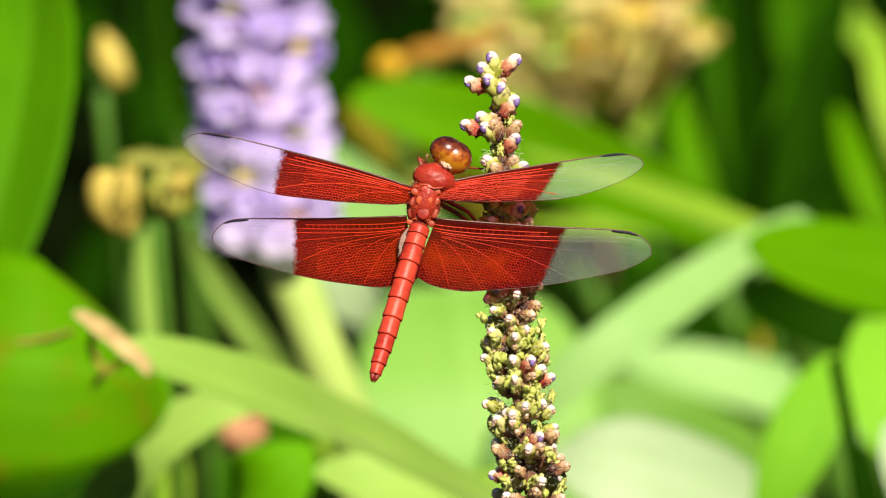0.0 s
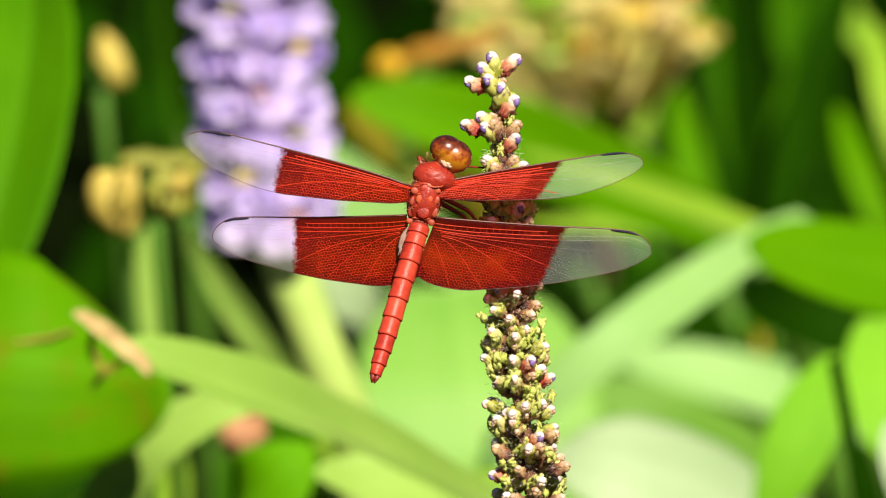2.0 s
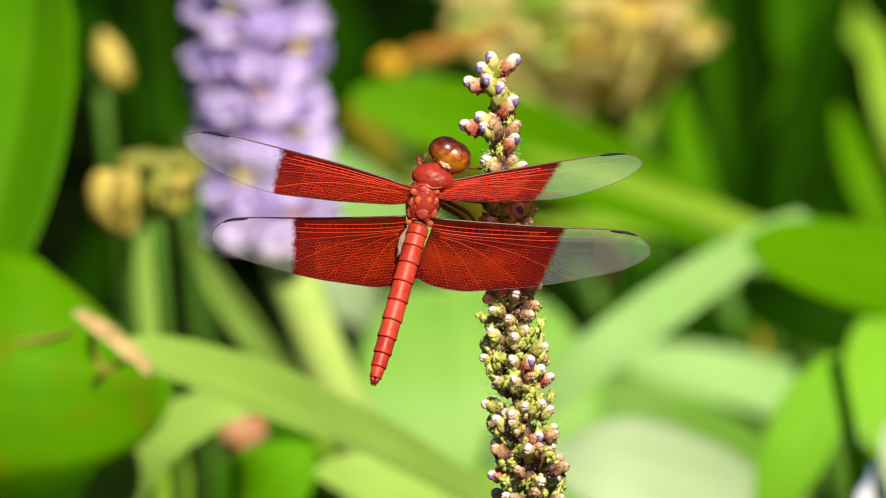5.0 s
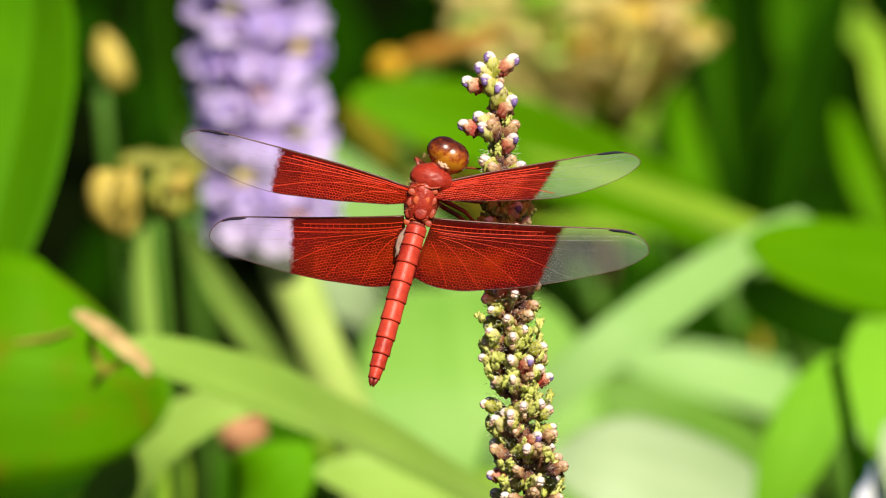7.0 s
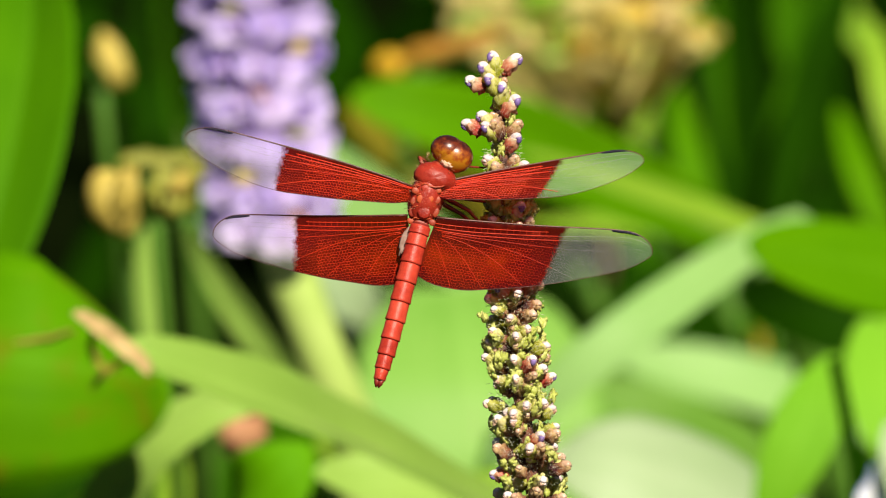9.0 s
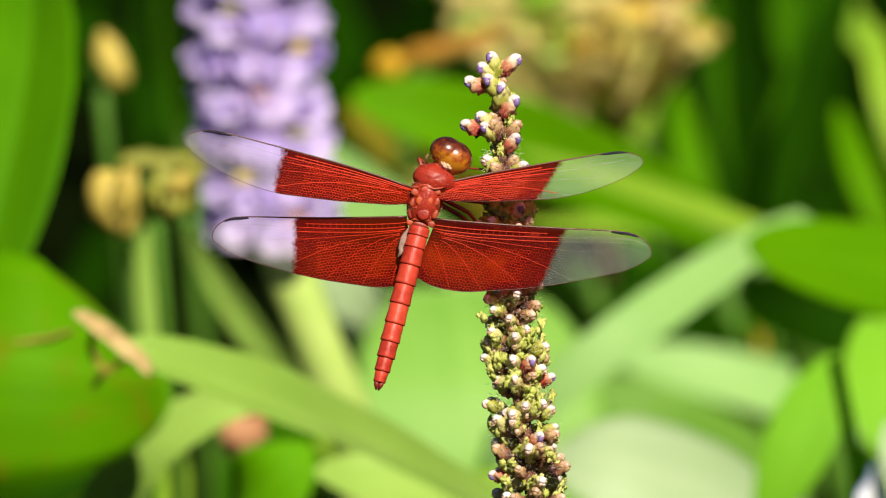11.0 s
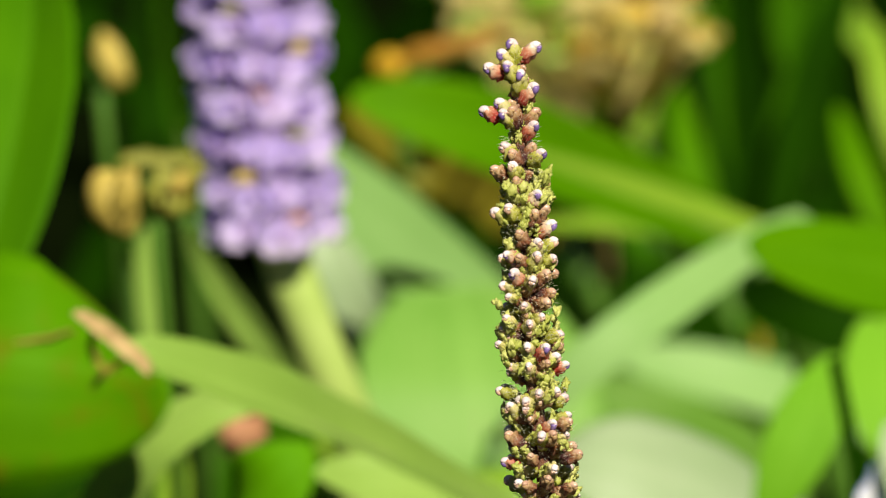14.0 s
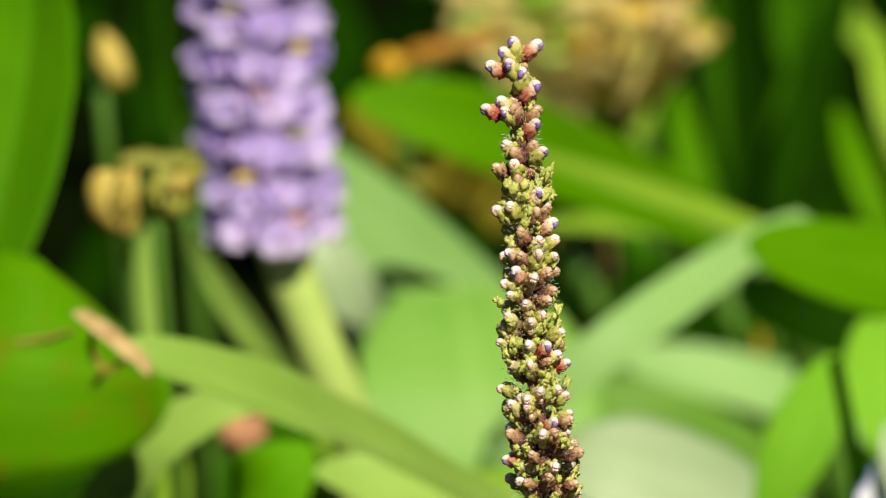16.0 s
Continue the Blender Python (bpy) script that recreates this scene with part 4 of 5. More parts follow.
# lower down they stand in crowded whorls
y = 14.0
while y > -545:
    low_by = min(1.0, (14 - y) / 420)
    wide = 44 + 21 * low_by
    spin = rnd.uniform(0, 6.28)
    many = rnd.choice((8, 9, 9))
    for j in range(many):
        a = spin + 2 * math.pi * j / many + rnd.uniform(-0.32, 0.32)
        out = Vector((math.cos(a), 0, math.sin(a)))
        kind = rnd.choices(("pink", "green", "brown"), (0.12, 0.68, 0.20) if y > -100 else (0.10, 0.62, 0.28))[0]
        yy = y + rnd.uniform(-17, 17)
        put_bud(kind, spike_axis(yy) + out * wide * rnd.uniform(0.78, 1.12), out + Vector((0, rnd.uniform(0.15, 0.9), 0)), rnd.uniform(0.82, 1.08), rnd.uniform(0.9, 1.1))
        if rnd.random() < 0.6:
            put_bud("brown" if rnd.random() < 0.6 else "green", spike_axis(yy - 16) + out * wide * rnd.uniform(0.5, 0.75), out + Vector((rnd.uniform(-0.5, 0.5), rnd.uniform(-0.2, 0.8), 0)), rnd.uniform(0.85, 1.05), 0.9)
    y -= rnd.uniform(38, 46)


def bract_mesh(seed):
    """A crumpled green bract: a few wrinkled flaps on one foot."""
    bm = bmesh.new()
    r = random.Random(seed + 40)
    for k in range(5):
        blob(bm, (r.uniform(-8, 8) * U, r.uniform(-3, 3) * U, r.uniform(4, 24) * U), (r.uniform(4, 8) * U, r.uniform(2.5, 4.5) * U, r.uniform(6, 11) * U), 12, 16, 0.75, 5.0,
             Euler((r.uniform(-0.7, 0.7), r.uniform(-0.8, 0.8), r.uniform(-0.9, 0.9))).to_matrix())
    return bm


bract_kinds = [part("bract", bract_mesh(s), BRACT, spike) for s in range(5)]
for i in range(230):
    yy, near_r, far_r, small, large = ((rnd.uniform(-70, 150), 18, 37, 0.95, 1.3) if i < 85 else (rnd.uniform(-530, -80), 28, 52, 0.75, 1.15) if i < 205
                                       else (rnd.uniform(200, 350), 6, 18, 0.5, 0.8))
    a = i * 2.4 + rnd.uniform(-0.4, 0.4)
    out = Vector((math.cos(a), 0, math.sin(a)))
    way = (out * rnd.uniform(0.2, 0.9) + Vector((0, 1, 0))).normalized()
    y_axis = (out - way * out.dot(way)).normalized()
    m = Matrix.Translation((spike_axis(yy) + Vector((out.x, 0, min(out.z, 0.62))) * rnd.uniform(near_r, far_r)) * U) @ Matrix((y_axis.cross(way), y_axis, way)).transposed().to_4x4() @ Matrix.Scale(rnd.uniform(small, large), 4)
    if i < 5:
        bract_kinds[i].matrix_basis = m
    else:
        reuse("bract", bract_kinds[i % 5], spike, m)
bm = bmesh.new()
for i in range(3500):
    yy = rnd.uniform(-490, 230)
    a = rnd.uniform(0, 6.28)
    out = Vector((math.cos(a), rnd.uniform(-0.5, 0.7), math.sin(a)))
    r0 = 20 + 26 * min(1.0, max(0.0, (380 - yy) / 700))
    p0 = spike_axis(yy) + out * r0 * rnd.uniform(0.7, 1.3)
    sweep(bm, [p0 * U, (p0 + out * rnd.uniform(3, 9)) * U], [0.45 * U, 0.2 * U], 3)
part("hairs", bm, HAIR, spike)
tagged(bpy.data.objects["hairs"], kind="stuff")
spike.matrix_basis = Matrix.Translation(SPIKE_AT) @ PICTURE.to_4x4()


# ---- dragonfly ----
FLY_AT = Vector((-0.00288, -0.00255, 0.75679))
fly = base_of("dragonfly", FLY_AT, "red dragonfly with dark red wings and clear wing tips", "insect")


def L(x, y, z=0.0):
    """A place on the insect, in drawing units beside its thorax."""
    return Vector(((x - 745) * U, (360 - y) * U, z * U))


lean = Matrix.Rotation(radians(-16), 3, "Z")
bm = bmesh.new()
blob(bm, L(752, 352), (31 * U, 54 * U, 38 * U), 24, 32, 0.05, 4.0, lean)
part("thorax", bm, CHITIN, fly)
bm = bmesh.new()
blob(bm, L(767, 317, 6), (38 * U, 27 * U, 31 * U), 24, 34, 0.05, 3.0, lean)
part("thorax_front", bm, CHITIN, fly)
bm = bmesh.new()
sweep(bm, [L(738, 324, 24), L(747, 329, 31), L(757, 332, 35), L(768, 334, 36), L(779, 333, 33), L(790, 329, 27)], [1.0 * U, 1.6 * U, 1.8 * U, 1.8 * U, 1.6 * U, 1.0 * U], 10)
part("collar_ridge", bm, CHITIN_DULL, fly)
# crowded plates between the wing roots: place, half width, half length, height
PLATES = ((752, 336, 9, 7, 36, CHITIN), (743, 355, 8, 8, 37, ORANGE_PLATE), (757, 354, 8, 8, 37, ORANGE_PLATE), (748, 378, 11, 11, 35, CHITIN), (744, 399, 14, 6, 27, CHITIN_DULL),
          (733, 340, 7, 6, 32, CHITIN_DULL), (771, 339, 8, 6, 32, CHITIN_DULL), (730, 358, 6, 8, 29, CHITIN_DULL), (771, 357, 6, 8, 30, CHITIN_DULL),
          (727, 377, 6, 9, 23, CHITIN_DULL), (768, 378, 6, 9, 25, CHITIN_DULL), (725, 393, 7, 6, 17, CHITIN_DULL), (762, 396, 7, 6, 20, CHITIN_DULL))
for x, y, sx, sy, z, skin in PLATES:
    bm = bmesh.new()
    blob(bm, L(x, y, z - 2), (sx * U, sy * U, 2.2 * U), 14, 20, 0.12, 3.0, lean @ Euler((0, 0, 0.2 * math.sin(x * 3.7 + y))).to_matrix())
    part("wing_base_plate", bm, skin, fly)
for x, y, w in ((735, 331, 9), (750, 328, 7), (764, 330, 8), (741, 346, 6), (762, 346, 6), (737, 367, 7), (760, 367, 7), (733, 388, 7), (757, 390, 7)):
    bm = bmesh.new()
    sweep(bm, [L(x - w, y + 2, 34 - 0.12 * abs(x - 748) ** 1.4), L(x, y - 1, 36.5 - 0.12 * abs(x - 748) ** 1.4), L(x + w, y + 2, 34 - 0.12 * abs(x - 748) ** 1.4)], [0.6 * U, 1.1 * U, 0.6 * U], 7)
    part("plate_rim", bm, ORANGE_PLATE, fly)
bm = bmesh.new()
blob(bm, L(783, 298), (24 * U, 13 * U, 20 * U), 10, 14, 0.1, 2.0, lean)
part("prothorax", bm, CHITIN_DULL, fly)

bm = bmesh.new()
rnd = random.Random(12)
for i in range(800):
    v = Vector((rnd.gauss(0, 1), rnd.gauss(0, 1), rnd.uniform(-0.2, 1))).normalized()
    c0 = L(*rnd.choice(((752, 352), (767, 317)))) + lean @ Vector((v.x * 33, v.y * 45, v.z * 36)) * U
    sweep(bm, [c0, c0 + (lean @ (v + Vector((rnd.uniform(-0.5, 0.5), rnd.uniform(-0.5, 0.5), 0)))) * rnd.uniform(3, 7) * U], [0.28 * U, 0.1 * U], 3)
tagged(part("body_hair", bm, HAIR_RUSTY, fly), kind="stuff")

HEAD_AT = L(793, 283, 4)
bm = bmesh.new()
blob(bm, (0, 6 * U, 2 * U), (22 * U, 14 * U, 15 * U), 10, 14, 0.1, 2.0)
head = part("head", bm, CHITIN_DULL, fly)
head.matrix_basis = Matrix.Translation(HEAD_AT) @ Matrix.Rotation(radians(-14), 4, "Z")
for side in (-1, 1):
    bm = bmesh.new()
    blob(bm, (side * 7 * U, (10 - 4 * side) * U, 0), ((32 + 1.5 * side) * U, (28 + 2 * side) * U, 28 * U), 22, 28)
    part("eye", bm, EYE_MAT, head, "glossy amber-brown compound eye")
bm = bmesh.new()
blob(bm, (0, 20 * U, -25 * U), (20 * U, 15 * U, 15 * U), 12, 16, 0.3, 4.0)
part("face", bm, CHITIN_DULL, head)
bm = bmesh.new()
blob(bm, (-1 * U, -10 * U, 17 * U), (12 * U, 8 * U, 8 * U), 12, 16, 0.5, 4.0)
part("crown", bm, CROWN, head, "pale pinkish bump between the eyes")
bm = bmesh.new()
blob(bm, (0, 4 * U, 20 * U), (3.5 * U, 12 * U, 6 * U), 12, 14, 0.3, 4.0)
part("vertex", bm, CHITIN_DARK, head, "dark seam between the eyes")
for side in (-1, 1):
    bm = bmesh.new()
    sweep(bm, [(side * 5 * U, 24 * U, -34 * U), (side * 9 * U, 28 * U, -46 * U), (side * 11 * U, 30 * U, -56 * U)], [1.2 * U, 0.8 * U, 0.4 * U], 5)
    part("antenna", bm, LEG, head)

ABD_AT = L(742, 402, 20)
SEGMENTS = ((16, 18.5, 19), (22, 17.5, 19), (32, 17.8, 19.2), (35, 17.8, 19), (36, 17.6, 18.6), (36, 17.2, 18.2), (33, 16.6, 17.4), (29, 15.8, 16.2), (25, 14.2, 14), (20, 12.4, 10.5))


def ridge_ring(bm, y, r, count=16):
    ring = []
    for k in range(count):
        a = 2 * math.pi * k / count
        keel = 0.24 * max(0.0, math.sin(a)) ** 4
        ring.append(bm.verts.new((r * math.cos(a) * U, y * U, r * (0.82 * math.sin(a) + keel) * U)))
    return ring


def ring_body(bm, rings):
    for a, b in zip(rings, rings[1:]):
        for k in range(len(a)):
            f = bm.faces.new((a[k], b[k], b[(k + 1) % len(a)], a[(k + 1) % len(a)]))
            f.smooth = True
    bm.faces.new(rings[0])
    bm.faces.new(rings[-1][::-1])


bm = bmesh.new()
total = sum(s[0] for s in SEGMENTS)
ring_body(bm, [ridge_ring(bm, 4 - i * (total - 6) / 14, 15.6 - 0.2 * i - (0.33 * (i - 8) if i > 8 else 0))  for i in range(15)])
abdomen = part("abdomen", bm, JOINT, fly)
y = 0.0
for length, r0, r1 in SEGMENTS:
    bm = bmesh.new()
    rings = [ridge_ring(bm, y - length * s, r0 + (r1 - r0) * s + bulge)
             for s, bulge in ((0.0, -0.9), (0.06, 0.0), (0.5, -0.4), (0.86, 0.2), (0.95, 0.35), (0.985, -0.6))]
    ring_body(bm, rings)
    part("segment", bm, ABDOMEN, abdomen)
    y -= length
for side in (-1, 1):
    bm = bmesh.new()
    sweep(bm, [(side * 4 * U, (y + 4) * U, 2 * U), (side * 3.5 * U, (y - 6) * U, 3 * U), (side * 2 * U, (y - 14) * U, 2 * U)], [6 * U, 4.5 * U, 1.4 * U], 7)
    part("tail_clasper", bm, CHITIN_DARK, abdomen)

bm = bmesh.new()
blob(bm, L(714, 430, 18), (8 * U, 25 * U, 1.2 * U), 14, 16, 0.6, 4.0, lean)
part("membranule", bm, MEMBRANULE, fly, "pale skin flap at the wing root")

for pts in ([(770, 345, -20), (826, 374, -50), (848, 398, -40), (885, 412, -59)], [(768, 355, -25), (812, 380, -60), (850, 410, -46), (890, 440, -63)],
            [(770, 320, -25), (800, 342, -29), (850, 346, -44), (886, 350, -61)], [(752, 308, -10), (740, 281, -6), (757, 292, -29), (868, 300, -61)],
            [(730, 350, -25), (760, 385, -34), (830, 400, -50), (880, 425, -63)], [(775, 330, -25), (806, 352, -60), (860, 360, -46), (890, 366, -63)]):
    bm = bmesh.new()
    sweep(bm, [L(*p) for p in pts], [5 * U, 3.6 * U, 2.4 * U, 1.5 * U], 7)
    leg = part("leg", bm, LEG, fly)
    bm = bmesh.new()
    a, b = L(*pts[1]), L(*pts[2])
    for i in range(7):
        c = a.lerp(b, (i + 1) / 8)
        sweep(bm, [c, c + Vector((0.6, 0.8, 0.3)) * 6 * U], [0.5 * U, 0.2 * U], 3)
    tagged(part("leg_bristle", bm, LEG, leg), kind="stuff")


def smooth_table(u, table):
    """A soft curve through (u, value) pairs."""
    for (a, va), (b, vb) in zip(table, table[1:]):
        if u <= b:
            s = (u - a) / (b - a)
            return va + (vb - va) * s
    return table[-1][1]


FORE = dict( lead=((0, 9), (0.1, 15), (0.3, 22), (0.55, 26), (0.8, 29), (0.9, 28), (1.0, 24)),
            trail=((0, -18), (0.06, -27), (0.3, -43), (0.55, -54), (0.68, -51), (0.8, -41), (0.9, -29), (1.0, -16)))
HIND = dict( lead=((0, 9), (0.2, 13), (0.45, 19), (0.6, 24), (0.8, 31), (0.9, 32), (1.0, 28)),
            trail=((0, -92), (0.03, -104), (0.1, -111), (0.2, -112), (0.45, -91), (0.6, -75), (0.8, -49), (0.9, -34), (1.0, -18)))
# share of the chord at the vein's start and end, share of the span there, bend
VEINS = ((0.10, 0.10, 0.0, 0.52, 1.0), (0.17, 0.17, 0.0, 0.97, 1.0), (0.24, 0.34, 0.10, 0.92, 1.3), (0.30, 0.72, 0.10, 0.82, 1.8), (0.40, 0.97, 0.04, 0.62, 2.2), (0.46, 0.98, 0.03, 0.30, 1.8))
HIND_VEINS = ((0.10, 0.10, 0.0, 0.52, 1.0), (0.16, 0.17, 0.0, 0.97, 1.0), (0.20, 0.27, 0.02, 0.90, 1.2), (0.22, 0.50, 0.04, 0.80, 1.6), (0.26, 0.97, 0.05, 0.66, 2.3),
              (0.28, 0.98, 0.05, 0.44, 2.0), (0.32, 0.98, 0.05, 0.27, 1.6), (0.40, 0.97, 0.03, 0.14, 1.3))


def wing(spec, span, mirror, root, film, edge, slant):
    def edges(u):
        soft = [(smooth_table(max(0, min(1, u + e)), spec["lead"]), smooth_table(max(0, min(1, u + e)), spec["trail"])) for e in (-0.025, 0, 0.025)]
        hi, lo = sum(s[0] for s in soft) / 3, sum(s[1] for s in soft) / 3
        if u > 0.86:
            k = math.sqrt(max(0.0, 1 - ((u - 0.86) / 0.14) ** 2.4))
            hi, lo = hi * k, lo * k
        return hi, lo

    def spot(u, v, lift=0.0):
        hi, lo = edges(u)
        z = (1.3 * math.sin(v * 36) if v < 0.1745 else 0.0) + 5 * math.sin(math.pi * u) * (v - 0.4) + lift
        inward = 26 * max(0.0, v - 0.15) * (1 - u) ** 4 if spec is HIND else 0.0
        return Vector((mirror * (u * span - inward), hi + (lo - hi) * v, z)) * U

    def netting(cell):
        """A honeycomb of fine veins whose rows sweep back towards the hind edge."""
        segs, rads, kinds = [], [], []
        cols, rws = int(span / (cell * 0.9)), int(150 / (cell * 0.8))

        def knot(i, j, shift):
            x = (i + 0.5 * (j % 2)) * cell * 0.95
            y = 30 - j * cell * 0.82 - 34 * (x / span) ** 2 + shift * cell
            w = noise.noise(Vector((x * 0.11, y * 0.11, span)))
            w2 = noise.noise(Vector((x * 0.11, y * 0.11, span + 9)))
            u, y = (x + 2.4 * w) / span, y + 2.4 * w2
            if not 0.01 < u < 0.99:
                return None
            hi, lo = edges(u)
            v = (hi - y) / (hi - lo)
            return (u, v) if 0.165 < v < 0.995 else None
        for j in range(rws):
            for i in range(cols):
                top, left, right = knot(i, j, 0.30), knot(i - 0.5, j, 0.14), knot(i + 0.5, j, 0.14)
                foot = knot(i - 0.5, j, -0.30)
                for p, q in ((left, top), (top, right), (left, foot)):
                    if p and q:
                        mid = (p[0] + q[0]) / 2 + slant * (p[1] + q[1]) / 2
                        segs.append((spot(*p, 0.6), spot(*q, 0.6)))
                        kinds.append(0 if mid < edge else 1)
                        fade = 0.35 if spec is HIND and p[1] < 0.36 else 0.45 if edge - 0.11 < mid < edge else 0.7 if (p[1] + q[1]) > 1.76 else 1.0
                        rads.append(fade * ((0.40 if spec is FORE else 0.38) if mid < edge else 0.11) * U)
        return sticks(segs, rads, kinds)
    bm = bmesh.new()
    uv = bm.loops.layers.uv.new("uv")
    nu, nv = 72, 18
    along = [1 - (1 - i / nu) ** 1.5 for i in range(nu + 1)]
    g = [[bm.verts.new(spot(along[i], j / nv)) for j in range(nv + 1)] for i in range(nu + 1)]
    for i in range(nu):
        for j in range(nv):
            ids = [(i, j), (i + 1, j), (i + 1, j + 1), (i, j + 1)]
            f = bm.faces.new([g[a][b] for a, b in (ids if mirror < 0 else ids[::-1])])
            f.smooth = True
            for loop, (a, b) in zip(f.loops, ids if mirror < 0 else ids[::-1]):
                loop[uv].uv = (along[a], b / nv)
    ob = part("forewing" if spec is FORE else "hindwing", bm, film, fly)
    me = netting(5.5 if spec is FORE else 5.9)
    me.materials.append(NET_RED)
    me.materials.append(NET_CLEAR)
    net = tagged(new("vein_net", me), kind="stuff")
    net.parent = ob
    # stout lengthwise veins, ladder of cross veins
    for v0, v1, u0, u1, bend in VEINS if spec is FORE else HIND_VEINS:
        bm = bmesh.new()
        us = [u0 + (u1 - u0) * i / 24 for i in range(25)]
        pts = [spot(u, v0 + (v1 - v0) * ((u - u0) / (u1 - u0)) ** bend, 0.6) for u in us]
        cut = sum(u + 0.3 * slant < edge for u in us)
        sweep(bm, pts[:cut], [((1.05 if v1 < 0.4 else 0.75) * (1.0 if spec is FORE else 0.75) - 0.009 * i) * U for i in range(cut)], 5)
        if cut < 24:
            sweep(bm, pts[cut - 1:], 0.2 * U, 4, mat=1)
        part("vein", bm, [VEIN, NET_CLEAR], ob)
    bm = bmesh.new()
    for i in range(17):
        u = 0.04 + 0.47 * i / 16
        sweep(bm, [spot(u, 0.0, 0.4), spot(u, 0.1, 0.4), spot(u, 0.165, 0.4)], (0.55 if spec is FORE else 0.3) * U, 4)
    tagged(part("cross_vein_ladder", bm, VEIN, ob), kind="stuff")
    bm = bmesh.new()
    sweep(bm, [spot(1 - (1 - i / 30) ** 1.6, 0.0, 0.3) for i in range(31)], [(1.9 - 0.04 * i) * U for i in range(31)], 6)
    part("front_edge_vein", bm, VEIN_DARK, ob)
    bm = bmesh.new()
    sweep(bm, [spot(1 - (1 - i / 40) ** 1.6, 1.0, 0.2) for i in range(1, 41)], 0.5 * U, 5)
    part("rear_edge_vein", bm, VEIN_DARK, ob)
    bm = bmesh.new()
    sweep(bm, [spot(0.805 + 0.125 * i / 6, 0.03, 0.2) for i in range(7)], [1.0 * U, 2.0 * U, 2.4 * U, 2.4 * U, 2.3 * U, 1.9 * U, 0.8 * U], 8)
    part("wing_spot", bm, STIGMA, ob, "small black spot near the tip")
    ob.location = root
    return ob


ROOTS = {"lf": L(727, 342, 22), "rf": L(768, 337, 18), "lh": L(720, 392, 6), "rh": L(766, 396, 8)}
WINGS = {"lf": wing(FORE, 412, -1, ROOTS["lf"], FORE_LEFT, 0.575, 0), "rf": wing(FORE, 372, 1, ROOTS["rf"], FORE_RIGHT, 0.62, 0.15), "lh": wing(HIND, 352, -1, ROOTS["lh"], HIND_LEFT, 0.57, -0.03), "rh": wing(HIND, 390, 1, ROOTS["rh"], HIND_RIGHT, 0.6, 0.08)}


# ---- small white butterfly ----
moth = base_of("small_butterfly", (0.08072, 0.59078, 0.55669), "small whitish butterfly with blue wing edges", "insect")
bm = bmesh.new()
sweep(bm, [(0, -0.004, 0), (0, -0.001, 0.0003), (0, 0.002, 0.0006), (0, 0.0034, 0.0005)], [0.0004, 0.0008, 0.0009, 0.0005], 8)
part("body", bm, MOTH_WHITE, moth)
for side in (-1, 1):
    for name, y0, length, w, spread in (("forewing", 0.0014, 0.0068, 0.0036, 28), ("hindwing", -0.001, 0.0054, 0.0036, -12)):
        bm = bmesh.new()
        petal(bm, Matrix.Rotation(radians(spread), 3, "Y"), length, w, 0.05)
        wob = part(name, bm, MOTH_WHITE, moth)
        wob.matrix_basis = Matrix.Translation((0, y0, 0)) @ Matrix.Rotation(radians(-22 * side), 4, "Y") @ Matrix(((0, 0, side, 0), (1, 0, 0, 0), (0, 1, 0, 0), (0, 0, 0, 1)))
        bm = bmesh.new()
        sweep(bm, [Matrix.Rotation(radians(spread), 3, "Y") @ Vector((w * 0.8 * math.cos(a), 0.05 * length, length * (0.72 + 0.27 * math.sin(a)))) for a in (math.pi * i / 8 for i in range(9))], 0.00028, 5)
        part("wing_edge", bm, MOTH_BLUE, wob)


# ---- what moves ----
H0, B0 = Vector((0.27, 0.963, 0.0)), Vector((0, 0, 1))


def attitude(h, b):
    """The turn that brings the insect's length to h and its back to b, in picture axes."""
    def frame_of(h, b):
        h = Vector(h).normalized()
        b = Vector(b)
        b = (b - h * b.dot(h)).normalized()
        return Matrix((h.cross(b), h, b)).transposed()
    return frame_of(h, b) @ frame_of(H0, B0).inverted()


def sway(at, dx, dy, turn):
    """A small shift in the picture plane (drawing units) and a turn in degrees, clockwise."""
    return Matrix.Translation(at + (RIGHT * dx + UP * dy) * U) @ PICTURE.to_4x4() @ Matrix.Rotation(radians(-turn), 4, "Z")


def wing_turn(root, span, front, mirror):
    x = Vector(span).normalized() * mirror
    y = Vector(front)
    y = (y - x * y.dot(x)).normalized()
    return Matrix.Translation(root) @ Matrix((x, y, x.cross(y))).transposed().to_4x4()


SPIKE_ROWS = [
    (0, -0, -1.3, 0), (0.5, 2.5, -1.3, 0.05), (1, -1.2, -3, -0.02), (1.5, -1.9, -1.2, -0.08),
    (2, -0, -1.3, 0), (2.5, -3, -3.1, 0), (3, -1.9, -4.3, -0.08), (3.5, -0.7, -3, -0.06),
    (4, -0, -1.3, 0), (6.5, -3.7, -1.2, -0.07), (7, -3.7, -1.2, -0.07), (7.5, -3.7, -1.2, -0.07),
    (8, 0, 0, 0), (8.5, -0.5, -1.3, 0.04), (9, 1.8, -0.5, -0.02), (11.5, -0, -1.3, 0),
    (11.7, -0, -1.3, 0), (11.8, 7, 0.7, 0.4), (12, 11.1, 8.4, 0.63), (12.1, 14.1, 15.4, 0.68),
    (12.3, 22, 37, 1), (12.5, 33.7, 41.8, 1.12), (13, 25.2, 44.4, 1.01), (13.5, 14.8, 19.7, 0.73),
    (14, 28.2, 21.1, 1.03), (14.5, 28.8, 41.3, 1.15), (15, 14.2, 39.5, 0.58), (15.5, 21.5, 24.5, 0.87),
    (16, 30.6, 24.9, 1.11),
]
